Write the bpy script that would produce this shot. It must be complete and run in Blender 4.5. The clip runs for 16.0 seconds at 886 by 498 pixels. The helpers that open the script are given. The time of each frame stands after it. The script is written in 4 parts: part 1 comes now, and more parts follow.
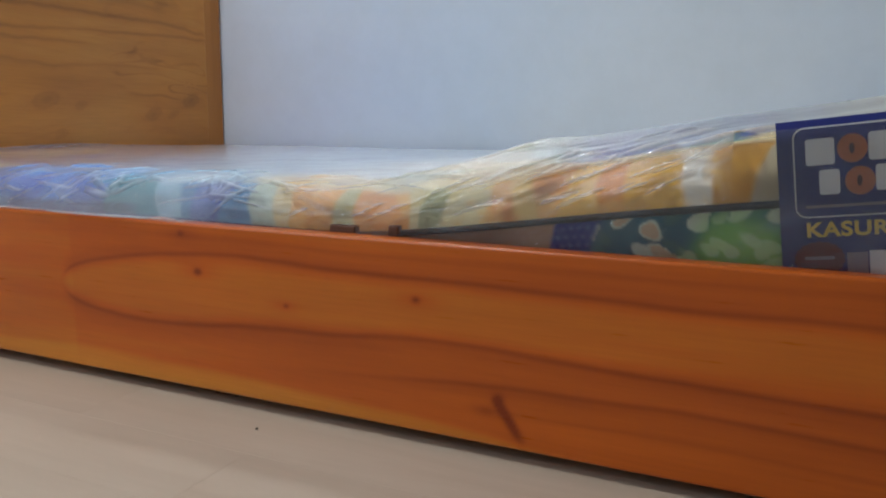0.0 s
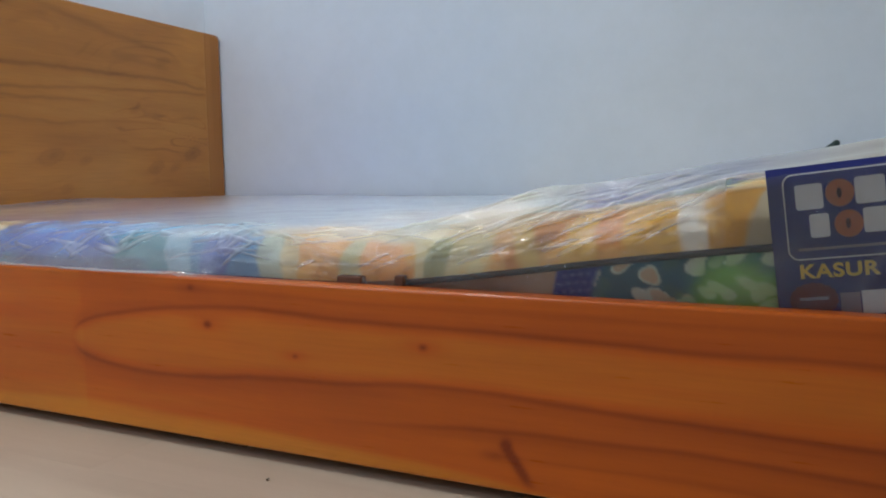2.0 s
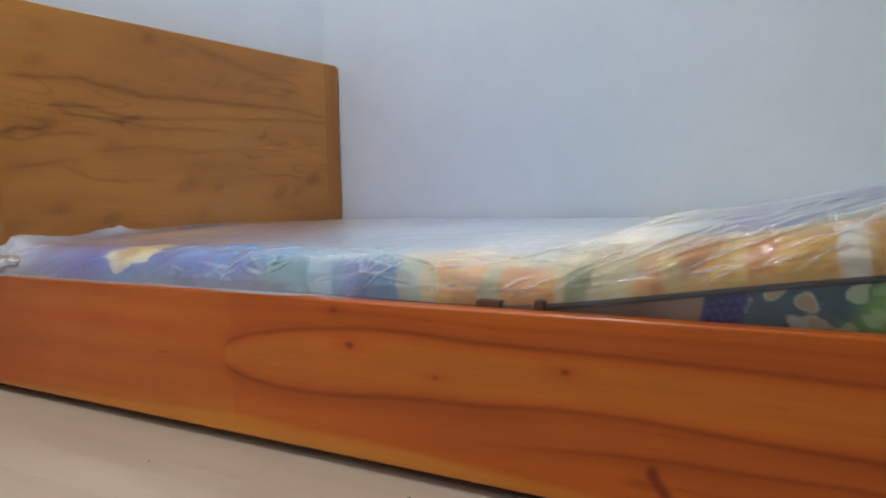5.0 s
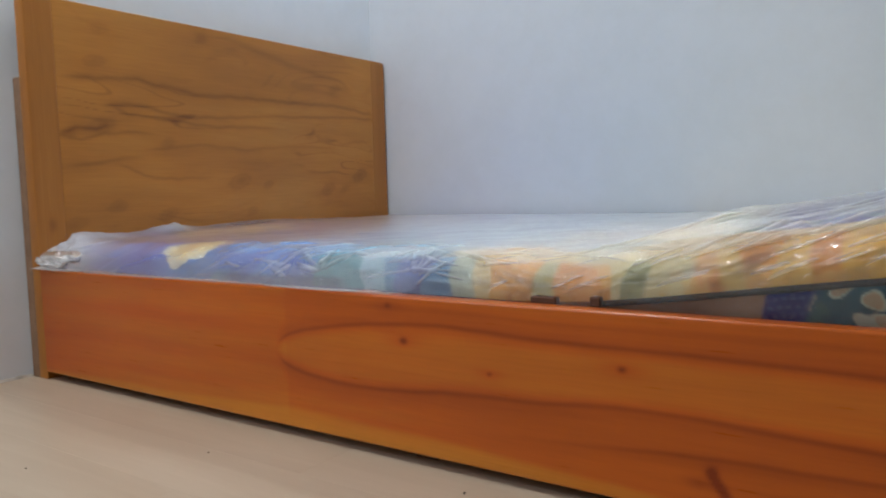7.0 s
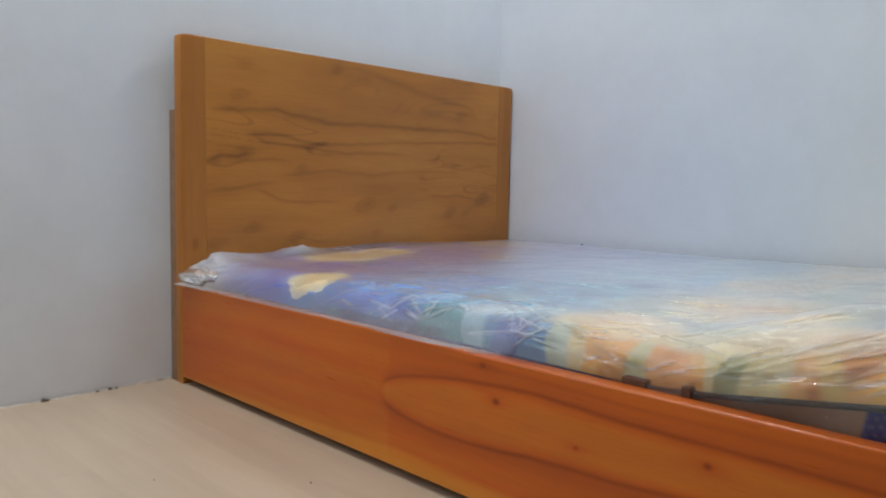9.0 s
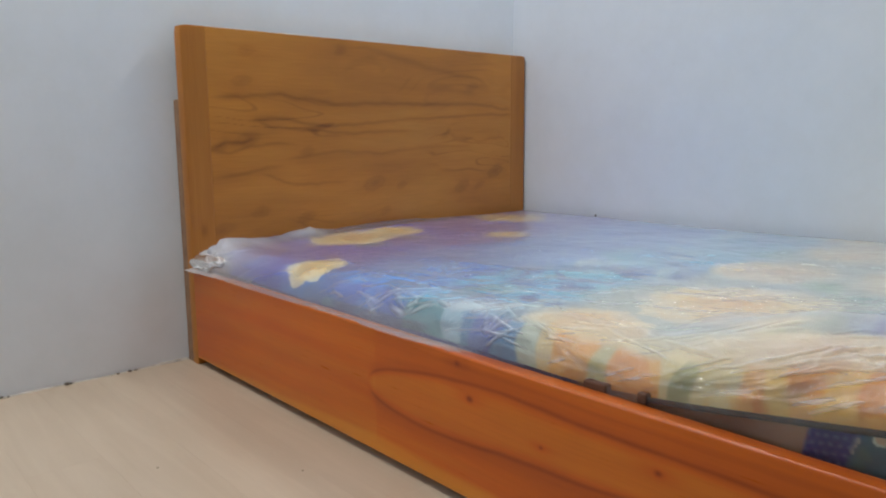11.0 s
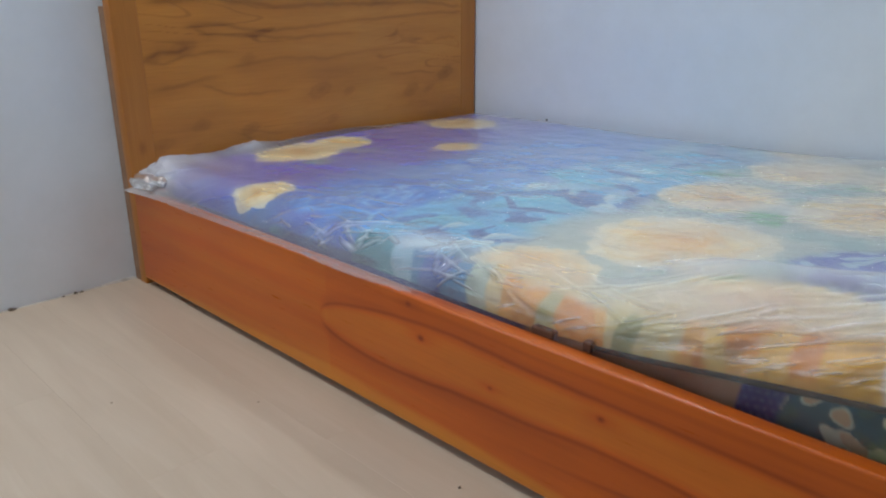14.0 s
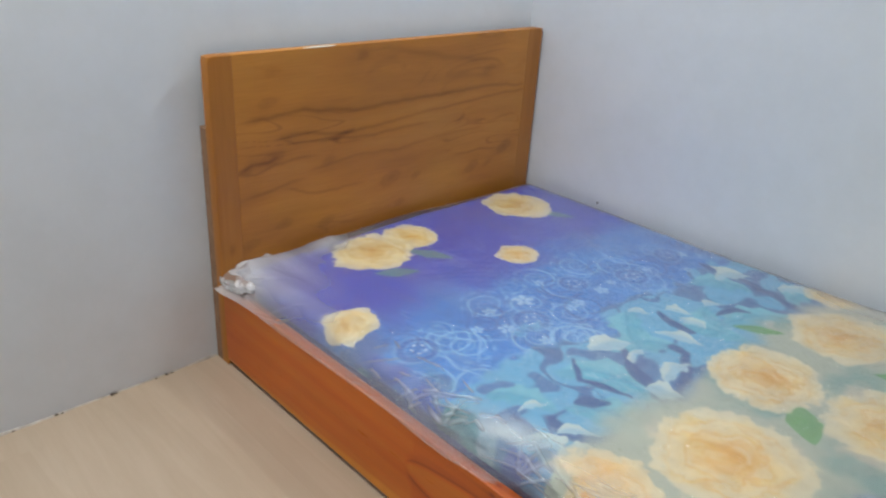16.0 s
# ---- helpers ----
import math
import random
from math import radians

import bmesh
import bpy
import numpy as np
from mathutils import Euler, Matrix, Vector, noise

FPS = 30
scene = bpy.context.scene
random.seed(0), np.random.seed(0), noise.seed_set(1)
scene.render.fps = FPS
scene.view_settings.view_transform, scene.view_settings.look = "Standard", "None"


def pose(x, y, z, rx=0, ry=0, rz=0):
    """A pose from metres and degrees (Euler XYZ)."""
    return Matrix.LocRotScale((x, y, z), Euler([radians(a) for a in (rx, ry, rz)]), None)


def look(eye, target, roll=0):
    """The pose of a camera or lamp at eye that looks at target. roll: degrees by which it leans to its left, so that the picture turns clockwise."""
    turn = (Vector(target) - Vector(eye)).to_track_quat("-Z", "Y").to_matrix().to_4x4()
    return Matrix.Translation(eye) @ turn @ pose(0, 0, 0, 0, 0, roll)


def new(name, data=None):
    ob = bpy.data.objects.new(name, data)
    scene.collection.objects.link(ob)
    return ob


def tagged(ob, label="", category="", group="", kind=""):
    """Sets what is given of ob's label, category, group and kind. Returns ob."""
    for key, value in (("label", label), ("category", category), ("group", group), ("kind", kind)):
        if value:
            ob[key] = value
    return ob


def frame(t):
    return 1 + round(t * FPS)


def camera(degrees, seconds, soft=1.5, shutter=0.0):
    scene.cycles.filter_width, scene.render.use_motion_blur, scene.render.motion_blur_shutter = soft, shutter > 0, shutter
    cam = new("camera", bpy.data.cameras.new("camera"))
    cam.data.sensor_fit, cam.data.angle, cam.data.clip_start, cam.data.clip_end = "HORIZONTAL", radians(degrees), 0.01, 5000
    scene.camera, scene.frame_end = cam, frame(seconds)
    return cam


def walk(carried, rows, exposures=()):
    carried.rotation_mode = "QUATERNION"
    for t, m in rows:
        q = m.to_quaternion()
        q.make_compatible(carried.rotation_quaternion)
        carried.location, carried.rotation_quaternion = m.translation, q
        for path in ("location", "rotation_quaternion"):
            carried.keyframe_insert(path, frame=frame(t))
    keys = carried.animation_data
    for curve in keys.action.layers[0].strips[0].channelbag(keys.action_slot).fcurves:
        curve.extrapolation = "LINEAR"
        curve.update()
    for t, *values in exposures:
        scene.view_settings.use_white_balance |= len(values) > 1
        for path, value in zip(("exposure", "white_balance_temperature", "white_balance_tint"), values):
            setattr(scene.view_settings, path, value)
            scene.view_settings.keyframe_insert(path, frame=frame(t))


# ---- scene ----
cam = camera(61.9, 16.0, soft=2.0, shutter=0.4)
PATH = [
    (0, (1.674, -0.734, 0.364), (0.857, 1.064, 0.046), 0.6),
    (0.5, (1.673, -0.737, 0.37), (0.863, 1.071, 0.098), 0.5),
    (1, (1.676, -0.744, 0.368), (0.871, 1.067, 0.105), -0.1),
    (1.5, (1.676, -0.75, 0.375), (0.864, 1.065, 0.153), -0.5),
    (2, (1.675, -0.759, 0.375), (0.86, 1.056, 0.17), -0.7),
    (2.5, (1.67, -0.768, 0.376), (0.829, 1.037, 0.196), -0.4),
    (3, (1.662, -0.773, 0.377), (0.773, 1.01, 0.205), -0.3),
    (3.5, (1.653, -0.782, 0.377), (0.717, 0.979, 0.215), -0.3),
    (4, (1.644, -0.787, 0.378), (0.678, 0.957, 0.226), -0.6),
    (4.5, (1.637, -0.79, 0.383), (0.645, 0.941, 0.246), -0.8),
    (5, (1.633, -0.797, 0.383), (0.589, 0.903, 0.237), -1.3),
    (7.5, (1.619, -0.81, 0.388), (0.418, 0.783, 0.246), -1.5),
    (8, (1.635, -0.809, 0.419), (0.332, 0.703, 0.292), -0.7),
    (8.5, (1.649, -0.811, 0.448), (0.279, 0.632, 0.244), 0.7),
    (9, (1.668, -0.8, 0.487), (0.263, 0.613, 0.317), 1.2),
    (11.5, (1.763, -0.714, 0.569), (0.272, 0.568, 0.203), -0.7),
    (12, (1.768, -0.708, 0.569), (0.283, 0.562, 0.142), -0.6),
    (12.5, (1.768, -0.705, 0.567), (0.308, 0.576, 0.09), -0.2),
    (13, (1.769, -0.704, 0.569), (0.314, 0.572, 0.064), -0.2),
    (13.5, (1.764, -0.7, 0.568), (0.337, 0.603, 0.051), 0.1),
    (14, (1.729, -0.7, 0.659), (0.393, 0.648, 0.027), -0.2),
    (14.5, (1.714, -0.705, 0.847), (0.44, 0.578, -0.009), 2.1),
    (15, (1.66, -0.754, 1.025), (0.472, 0.549, 0.081), 4.4),
    (15.5, (1.62, -0.795, 1.124), (0.412, 0.532, 0.24), 4.2),
    (16, (1.593, -0.797, 1.162), (0.308, 0.49, 0.329), 3.7),
]
EXPOSURES = [(0, -0.40, 5800, 9), (5, -0.38, 6000, 10), (9, -0.34, 6200, 10), (12.5, -0.33, 6100, 10), (14.5, -0.43, 5700, 9), (16, -0.33, 6300, 10)]
walk(cam, [(t, look(eye, target, roll)) for t, eye, target, roll in PATH], EXPOSURES)

# ---- world and light ----
world = bpy.data.worlds.new("world")
scene.world = world
world.use_nodes = True
wn = world.node_tree
bg = wn.nodes["Background"]
sky = wn.nodes.new("ShaderNodeTexSky")
sky.sky_type = "NISHITA"
sky.sun_disc = False
sky.sun_elevation, sky.sun_rotation = radians(40), radians(200)
wn.links.new(sky.outputs[0], bg.inputs[0])
bg.inputs[1].default_value = 0.08


def area(name, eye, target, sx, sy, watts, colour):
    data = bpy.data.lights.new(name, "AREA")
    data.shape, data.size, data.size_y, data.energy, data.color = "RECTANGLE", sx, sy, watts, colour
    ob = new(name, data)
    ob.matrix_world = look(eye, target)
    return ob


# unseen window behind, tube lamp high on the far wall, added ceiling fill lamp
# daylight through a window placed out of view to suit the wall tones
area("window_light", (-0.10, -1.55, 1.48), (1.2, -0.9, 1.2), 1.05, 1.1, 15, (0.84, 0.92, 1.0))
area("tube_light", (0.56, 1.12, 2.07), (0.1, -0.4, 0.4), 0.40, 0.08, 9, (1.0, 0.97, 0.92))
# no ceiling lamp is known; this one is added to lift the light
area("ceiling_light", (0.5, -0.75, 2.60), (0.4, -0.55, 0.0), 0.32, 0.32, 40, (1.0, 0.96, 0.90))


# ---- helpers for meshes and colours ----
def lin(r, g, b):
    return tuple((c / 255 / 12.92) if c / 255 <= 0.04045 else ((c / 255 + 0.055) / 1.055) ** 2.4 for c in (r, g, b))


def hash2(i, j, seed):
    n = (i.astype(np.int64) * 374761393 + j.astype(np.int64) * 668265263 + seed * 974634) & 0x7FFFFFFF
    n = ((n ^ (n >> 13)) * 1274126177) & 0x7FFFFFFF
    n = ((n ^ (n >> 16)) * 2246822519) & 0x7FFFFFFF
    return (n & 0xFFFF) / 65535.0


def value_noise(x, y, seed=0):
    i, j = np.floor(x), np.floor(y)
    u, v = x - i, y - j
    u, v = u * u * (3 - 2 * u), v * v * (3 - 2 * v)
    a, b = hash2(i, j, seed), hash2(i + 1, j, seed)
    c, d = hash2(i, j + 1, seed), hash2(i + 1, j + 1, seed)
    return (a * (1 - u) + b * u) * (1 - v) + (c * (1 - u) + d * u) * v


def fbm(x, y, seed=0, octaves=4):
    total, amp, norm = 0, 0.5, 0
    for k in range(octaves):
        total = total + amp * value_noise(x * 2**k, y * 2**k, seed + 17 * k)
        norm += amp
        amp *= 0.5
    return total / norm


def cells(x, y, seed=0):
    """Distance to the nearest and second nearest of scattered points, and a random number of the nearest."""
    i0, j0 = np.floor(x), np.floor(y)
    d1, d2, who = np.full(x.shape, 9.0), np.full(x.shape, 9.0), np.zeros(x.shape)
    for di in (-1, 0, 1):
        for dj in (-1, 0, 1):
            i, j = i0 + di, j0 + dj
            d = np.hypot(i + hash2(i, j, seed) - x, j + hash2(i, j, seed + 5) - y)
            near = d < d1
            d2 = np.where(near, d1, np.minimum(d2, d))
            who = np.where(near, hash2(i, j, seed + 9), who)
            d1 = np.where(near, d, d1)
    return d1, d2, who


def step(a, b, x):
    u = np.clip((x - a) / (b - a), 0, 1)
    return u * u * (3 - 2 * u)


def bell(x, width):
    return np.exp(-(x / width) ** 2)


def blend(colour, other, k):
    return colour + (np.asarray(other) - colour) * k[..., None]


def sheet(name, X, Y, Z, material, parent=None, label="", colours=None, grain=None):
    """A mesh over a regular grid of points, with an optional print or grain at its points."""
    n, m = X.shape
    index = np.arange(n * m).reshape(n, m)
    quads = np.stack([index[:-1, :-1], index[1:, :-1], index[1:, 1:], index[:-1, 1:]], -1).reshape(-1, 4)
    mesh = bpy.data.meshes.new(name)
    mesh.vertices.add(n * m)
    mesh.vertices.foreach_set("co", np.stack([X, Y, Z], -1).astype(np.float32).ravel())
    mesh.loops.add(quads.size)
    mesh.loops.foreach_set("vertex_index", quads.astype(np.int32).ravel())
    mesh.polygons.add(len(quads))
    mesh.polygons.foreach_set("loop_start", np.arange(0, quads.size, 4, dtype=np.int32))
    mesh.update(calc_edges=True)
    mesh.polygons.foreach_set("use_smooth", np.ones(len(quads), dtype=bool))
    if colours is not None:
        layer = mesh.color_attributes.new("print", "FLOAT_COLOR", "POINT")
        rgba = np.concatenate([np.clip(colours, 0, 1), np.ones(colours.shape[:-1] + (1,))], -1)
        layer.data.foreach_set("color", rgba.astype(np.float32).ravel())
    if grain is not None:
        layer = mesh.attributes.new("grain", "FLOAT", "POINT")
        layer.data.foreach_set("value", grain.astype(np.float32).ravel())
    mesh.materials.append(material)
    ob = new(name, mesh)
    if parent:
        ob.parent = parent
    return tagged(ob, label)


def part(name, bm, material, parent=None, label="", smooth=False):
    mesh = bpy.data.meshes.new(name)
    bm.to_mesh(mesh)
    bm.free()
    mesh.materials.append(material)
    if smooth:
        mesh.polygons.foreach_set("use_smooth", [True] * len(mesh.polygons))
    ob = new(name, mesh)
    if parent:
        ob.parent = parent
    return tagged(ob, label)


def block(x0, x1, y0, y1, z0, z1, bevel=0.0, segments=2):
    bm = bmesh.new()
    bmesh.ops.create_cube(bm, size=1.0, matrix=Matrix.LocRotScale(((x0 + x1) / 2, (y0 + y1) / 2, (z0 + z1) / 2), None, (x1 - x0, y1 - y0, z1 - z0)))
    if bevel:
        bmesh.ops.bevel(bm, geom=bm.edges[:], offset=bevel, segments=segments, affect="EDGES", profile=0.5)
    return bm


def tube(points, radius, sides=8):
    """A round cord along points, in one bmesh."""
    bm = bmesh.new()
    rings = []
    for n, p in enumerate(points):
        ahead = (Vector(points[min(n + 1, len(points) - 1)]) - Vector(points[max(n - 1, 0)])).normalized()
        side = ahead.cross(Vector((0, 0, 1))).normalized()
        up = side.cross(ahead)
        rings.append([bm.verts.new(Vector(p) + radius * (math.cos(a) * side + math.sin(a) * up)) for a in (2 * math.pi * k / sides for k in range(sides))])
    for a, b in zip(rings, rings[1:]):
        for k in range(sides):
            bm.faces.new((a[k], a[(k + 1) % sides], b[(k + 1) % sides], b[k]))
    bm.faces.new(rings[0][::-1])
    bm.faces.new(rings[-1])
    return bm


# ---- materials ----
class Nodes:
    """Short ways to write node trees."""

    def __init__(self, name):
        self.mat = bpy.data.materials.new(name)
        self.mat.use_nodes = True
        self.tree = self.mat.node_tree
        self.main = self.tree.nodes["Principled BSDF"]
        self.out = self.tree.nodes["Material Output"]

    def add(self, kind, inputs=None, attribute_name="", operation="", data_type="", blend_type=""):
        node = self.tree.nodes.new("ShaderNode" + kind)
        if attribute_name:
            node.attribute_name = attribute_name
        if operation:
            node.operation = operation
        if data_type:
            node.data_type = data_type
        if blend_type:
            node.blend_type = blend_type
        for key, value in (inputs or {}).items():
            self.put(node, key, value)
        return node

    def put(self, node, key, value):
        if isinstance(value, bpy.types.NodeSocket):
            self.tree.links.new(value, node.inputs[key])
        else:
            node.inputs[key].default_value = value

    def where(self, scale=(1, 1, 1)):
        c = self.add("TexCoord")
        return self.add("Mapping", {"Vector": c.outputs["Object"], "Scale": scale}).outputs[0]

    def noise(self, scale, detail=4, stretch=(1, 1, 1), rough=0.55, distortion=0.0):
        return self.add("TexNoise", {"Vector": self.where(stretch), "Scale": scale, "Detail": detail, "Roughness": rough, "Distortion": distortion}).outputs["Fac"]

    def ramp(self, fac, *stops):
        r = self.add("ValToRGB", {"Fac": fac})
        while len(r.color_ramp.elements) < len(stops):
            r.color_ramp.elements.new(0.5)
        for e, (p, c) in zip(r.color_ramp.elements, stops):
            e.position, e.color = p, (*c, 1) if len(c) == 3 else c
        return r.outputs[0]

    def mix(self, a, b, fac, how="MIX"):
        m = self.add("Mix", data_type="RGBA", blend_type=how)
        for key, value in ((0, fac), (6, a), (7, b)):
            if isinstance(value, tuple) and len(value) == 3:
                value = (*value, 1)
            self.put(m, key, value)
        return m.outputs[2]

    def math(self, how, a, b=0.0):
        return self.add("Math", {0: a, 1: b}, operation=how).outputs[0]

    def bump(self, height, strength, distance=0.001):
        self.put(self.main, "Normal", self.add("Bump", {"Height": height, "Strength": strength, "Distance": distance}).outputs[0])

    def set(self, **values):
        for key, value in values.items():
            self.put(self.main, key.replace("_", " "), (*value, 1) if isinstance(value, tuple) and len(value) == 3 else value)
        return self


def wood(name, pale, base, dark, along, rough=0.3, coat=0.35, fibre=0.4):
    """Varnished timber: the grain of the piece itself, with fine fibres along it."""
    n = Nodes(name)
    grain = n.add("Attribute", attribute_name="grain").outputs["Fac"]
    fine = {"x": (1.2, 30, 30), "y": (30, 1.2, 30), "z": (30, 30, 1.2)}[along]
    wide = {"x": (1, 6, 6), "y": (6, 1, 6), "z": (6, 6, 1)}[along]
    fibres = n.noise(9, 6, fine)
    broad = n.noise(2.2, 3, wide)
    col = n.ramp(grain, (0.0, pale), (0.45, base), (1.0, dark))
    col = n.mix(col, n.ramp(fibres, (0.3, (0.80, 0.74, 0.68)), (0.65, (1.06, 1.05, 1.04))), fibre, "MULTIPLY")
    col = n.mix(col, n.ramp(broad, (0.3, (0.84, 0.8, 0.76)), (0.7, (1.1, 1.1, 1.1))), 0.7, "MULTIPLY")
    n.set(Base_Color=col, Roughness=n.ramp(fibres, (0.2, (rough * 0.8,) * 3), (0.8, (rough * 1.35,) * 3)), Coat_Weight=coat, Coat_Roughness=0.18, Specular_IOR_Level=0.35)
    n.bump(n.math("ADD", fibres, n.math("MULTIPLY", grain, -0.6)), 0.12, 0.0006)
    return n.mat


rail_wood = wood("rail_wood", (0.61, 0.220, 0.018), (0.53, 0.110, 0.004), (0.23, 0.032, 0.002), "x", 0.30, 0.12, 0.3)
board_wood = wood("board_wood", (0.64, 0.315, 0.062), (0.52, 0.212, 0.030), (0.15, 0.050, 0.010), "y", 0.34, 0.25, 0.35)
stile_wood = wood("stile_wood", (0.54, 0.250, 0.048), (0.44, 0.172, 0.025), (0.14, 0.045, 0.009), "z", 0.34, 0.25, 0.35)



def plaster():
    n = Nodes("wall_paint")
    patches, fine = n.noise(1.6, 4), n.noise(55, 5)
    col = n.ramp(patches, (0.3, (0.715, 0.775, 0.838)), (0.7, (0.765, 0.815, 0.868)))
    col = n.mix(col, n.ramp(n.noise(7, 5, rough=0.7), (0.35, (0.95, 0.95, 0.94)), (0.6, (1, 1, 1))), 0.7, "MULTIPLY")
    n.set(Base_Color=col, Roughness=0.62)
    n.bump(n.math("ADD", fine, n.math("MULTIPLY", n.noise(8, 4), 2.0)), 0.25, 0.0012)
    return n.mat


wall_paint = plaster()


def laminate():
    n = Nodes("floor_laminate")
    rnd = n.add("ObjectInfo").outputs["Random"]
    shift = n.add("CombineXYZ", {0: n.math("MULTIPLY", rnd, 37.0), 1: n.math("MULTIPLY", rnd, 11.0)}).outputs[0]
    c = n.add("TexCoord").outputs["Object"]
    at = n.add("VectorMath", {0: c, 1: shift}, operation="ADD").outputs[0]
    long_ = n.add("Mapping", {"Vector": at, "Scale": (0.9, 9, 1)}).outputs[0]
    grain = n.add("TexNoise", {"Vector": long_, "Scale": 3.0, "Detail": 6, "Roughness": 0.6, "Distortion": 0.6}).outputs["Fac"]
    broad = n.add("TexNoise", {"Vector": at, "Scale": 2.4, "Detail": 3}).outputs["Fac"]
    col = n.ramp(grain, (0.2, (0.47, 0.37, 0.265)), (0.5, (0.51, 0.41, 0.30)), (0.85, (0.56, 0.46, 0.345)))
    col = n.mix(col, n.ramp(broad, (0.3, (0.93, 0.92, 0.90)), (0.7, (1.04, 1.04, 1.04))), 0.8, "MULTIPLY")
    col = n.mix(col, n.ramp(rnd, (0.0, (0.99, 0.985, 0.98)), (1.0, (1.01, 1.01, 1.01))), 0.9, "MULTIPLY")
    n.set(Base_Color=col, Roughness=n.ramp(broad, (0.2, (0.32,) * 3), (0.8, (0.46,) * 3)))
    n.bump(grain, 0.08, 0.0005)
    return n.mat


floor_laminate = laminate()


def printed_cloth():
    n = Nodes("printed_cloth")
    col = n.add("Attribute", attribute_name="print").outputs["Color"]
    weave = n.noise(420, 2)
    col = n.mix(col, n.ramp(n.noise(28, 5), (0.3, (0.88, 0.88, 0.9)), (0.7, (1.06, 1.06, 1.05))), 0.7, "MULTIPLY")
    n.set(Base_Color=col, Roughness=0.75, Sheen_Weight=0.1)
    n.bump(n.math("ADD", n.math("MULTIPLY", weave, 0.4), n.noise(22, 4)), 0.3, 0.002)
    return n.mat


cloth = printed_cloth()


def clear_film():
    n = Nodes("plastic_film")
    n.tree.nodes.remove(n.main)
    dense = n.add("Attribute", attribute_name="grain").outputs["Fac"]
    wide = n.noise(20, 3, (1.0, 1.7, 1.0), 0.5, 0.8)
    fine = n.noise(75, 3, (1, 1.6, 1), 0.55, 1.0)
    bump = n.add("Bump", {"Height": n.math("ADD", wide, n.math("MULTIPLY", fine, 0.8)), "Strength": 0.7, "Distance": 0.006}).outputs[0]
    soft_bump = n.add("Bump", {"Height": wide, "Strength": 0.25, "Distance": 0.004}).outputs[0]
    clear = n.add("BsdfTransparent", {"Color": (0.98, 0.985, 0.99, 1)})
    gloss = n.add("BsdfGlossy", {"Color": (1, 1, 1, 1), "Roughness": 0.075, "Normal": bump})
    # two faces of the film reflect
    single = n.add("Fresnel", {"IOR": 1.42, "Normal": soft_bump}).outputs[0]
    shine = n.math("SUBTRACT", 1.0, n.math("POWER", n.math("SUBTRACT", 1.0, single), 2.0))
    spread = n.add("BsdfGlossy", {"Color": (1, 1, 1, 1), "Roughness": 0.34, "Normal": bump})
    gloss = n.add("MixShader", {0: 0.4, 1: gloss.outputs[0], 2: spread.outputs[0]})
    milk = n.add("BsdfDiffuse", {"Color": (0.9, 0.91, 0.93, 1), "Normal": bump})
    through_ = n.add("BsdfTranslucent", {"Color": (0.9, 0.91, 0.93, 1)})
    haze = n.add("MixShader", {0: 0.4, 1: milk.outputs[0], 2: through_.outputs[0]})
    body = n.add("MixShader", {0: dense, 1: clear.outputs[0], 2: haze.outputs[0]})
    both = n.add("MixShader", {0: shine, 1: body.outputs[0], 2: gloss.outputs[0]})
    n.tree.links.new(both.outputs[0], n.out.inputs[0])
    return n.mat


film = clear_film()


def plain(name, colour, rough=0.6, vary=0.12, scale=30, metal=0.0):
    n = Nodes(name)
    col = n.mix(tuple(colour), n.ramp(n.noise(scale, 5), (0.3, (1 - 2 * vary,) * 3), (0.7, (1 + vary * 0.5,) * 3)), 1.0, "MULTIPLY")
    n.set(Base_Color=col, Roughness=rough, Metallic=metal)
    n.bump(n.noise(scale * 6, 3), 0.12, 0.0006)
    return n.mat


piping_cloth = plain("piping_cloth", lin(46, 54, 56), 0.7)
dark_tab = plain("dark_tab", lin(98, 62, 40), 0.7)
green_tab = plain("green_tab", lin(46, 66, 60), 0.7)
raw_timber = plain("raw_timber", lin(152, 120, 94), 0.8, 0.15)
raw_board = plain("raw_board", lin(150, 112, 76), 0.7)
ceiling_paint = plain("ceiling_paint", (0.78, 0.78, 0.77), 0.7, 0.04, 4)
label_blue = plain("label_blue", lin(36, 46, 124), 0.45, 0.06)
label_white = plain("label_white", lin(250, 248, 245), 0.5, 0.04)
label_orange = plain("label_orange", lin(206, 124, 74), 0.5, 0.08)
label_brown = plain("label_brown", lin(84, 44, 28), 0.5, 0.08)
label_yellow = plain("label_yellow", lin(250, 218, 108), 0.5, 0.05)
label_red = plain("label_red", lin(112, 30, 40), 0.5, 0.08)
label_grey = plain("label_grey", lin(160, 150, 160), 0.5, 0.05)
crumb_dark = plain("crumb_dark", lin(118, 108, 96), 0.9, 0.2, 80)
plaster_edge = plain("plaster_edge", lin(212, 206, 196), 0.85, 0.22, 40)
glint_white = plain("glint_white", lin(240, 232, 214), 0.6, 0.05)
lamp_white = plain("lamp_white", (0.8, 0.8, 0.8), 0.5, 0.03)

# ---- the room ----
WEST, NORTH, SOUTH, EAST, TOP = -0.062, 1.207, -3.1, 4.4, 2.65
WINDOW_Y = -1.0


def wall(name, bm):
    return tagged(part(name, bm, wall_paint), "plain pale blue-white painted plaster wall", "wall", "", "structure")


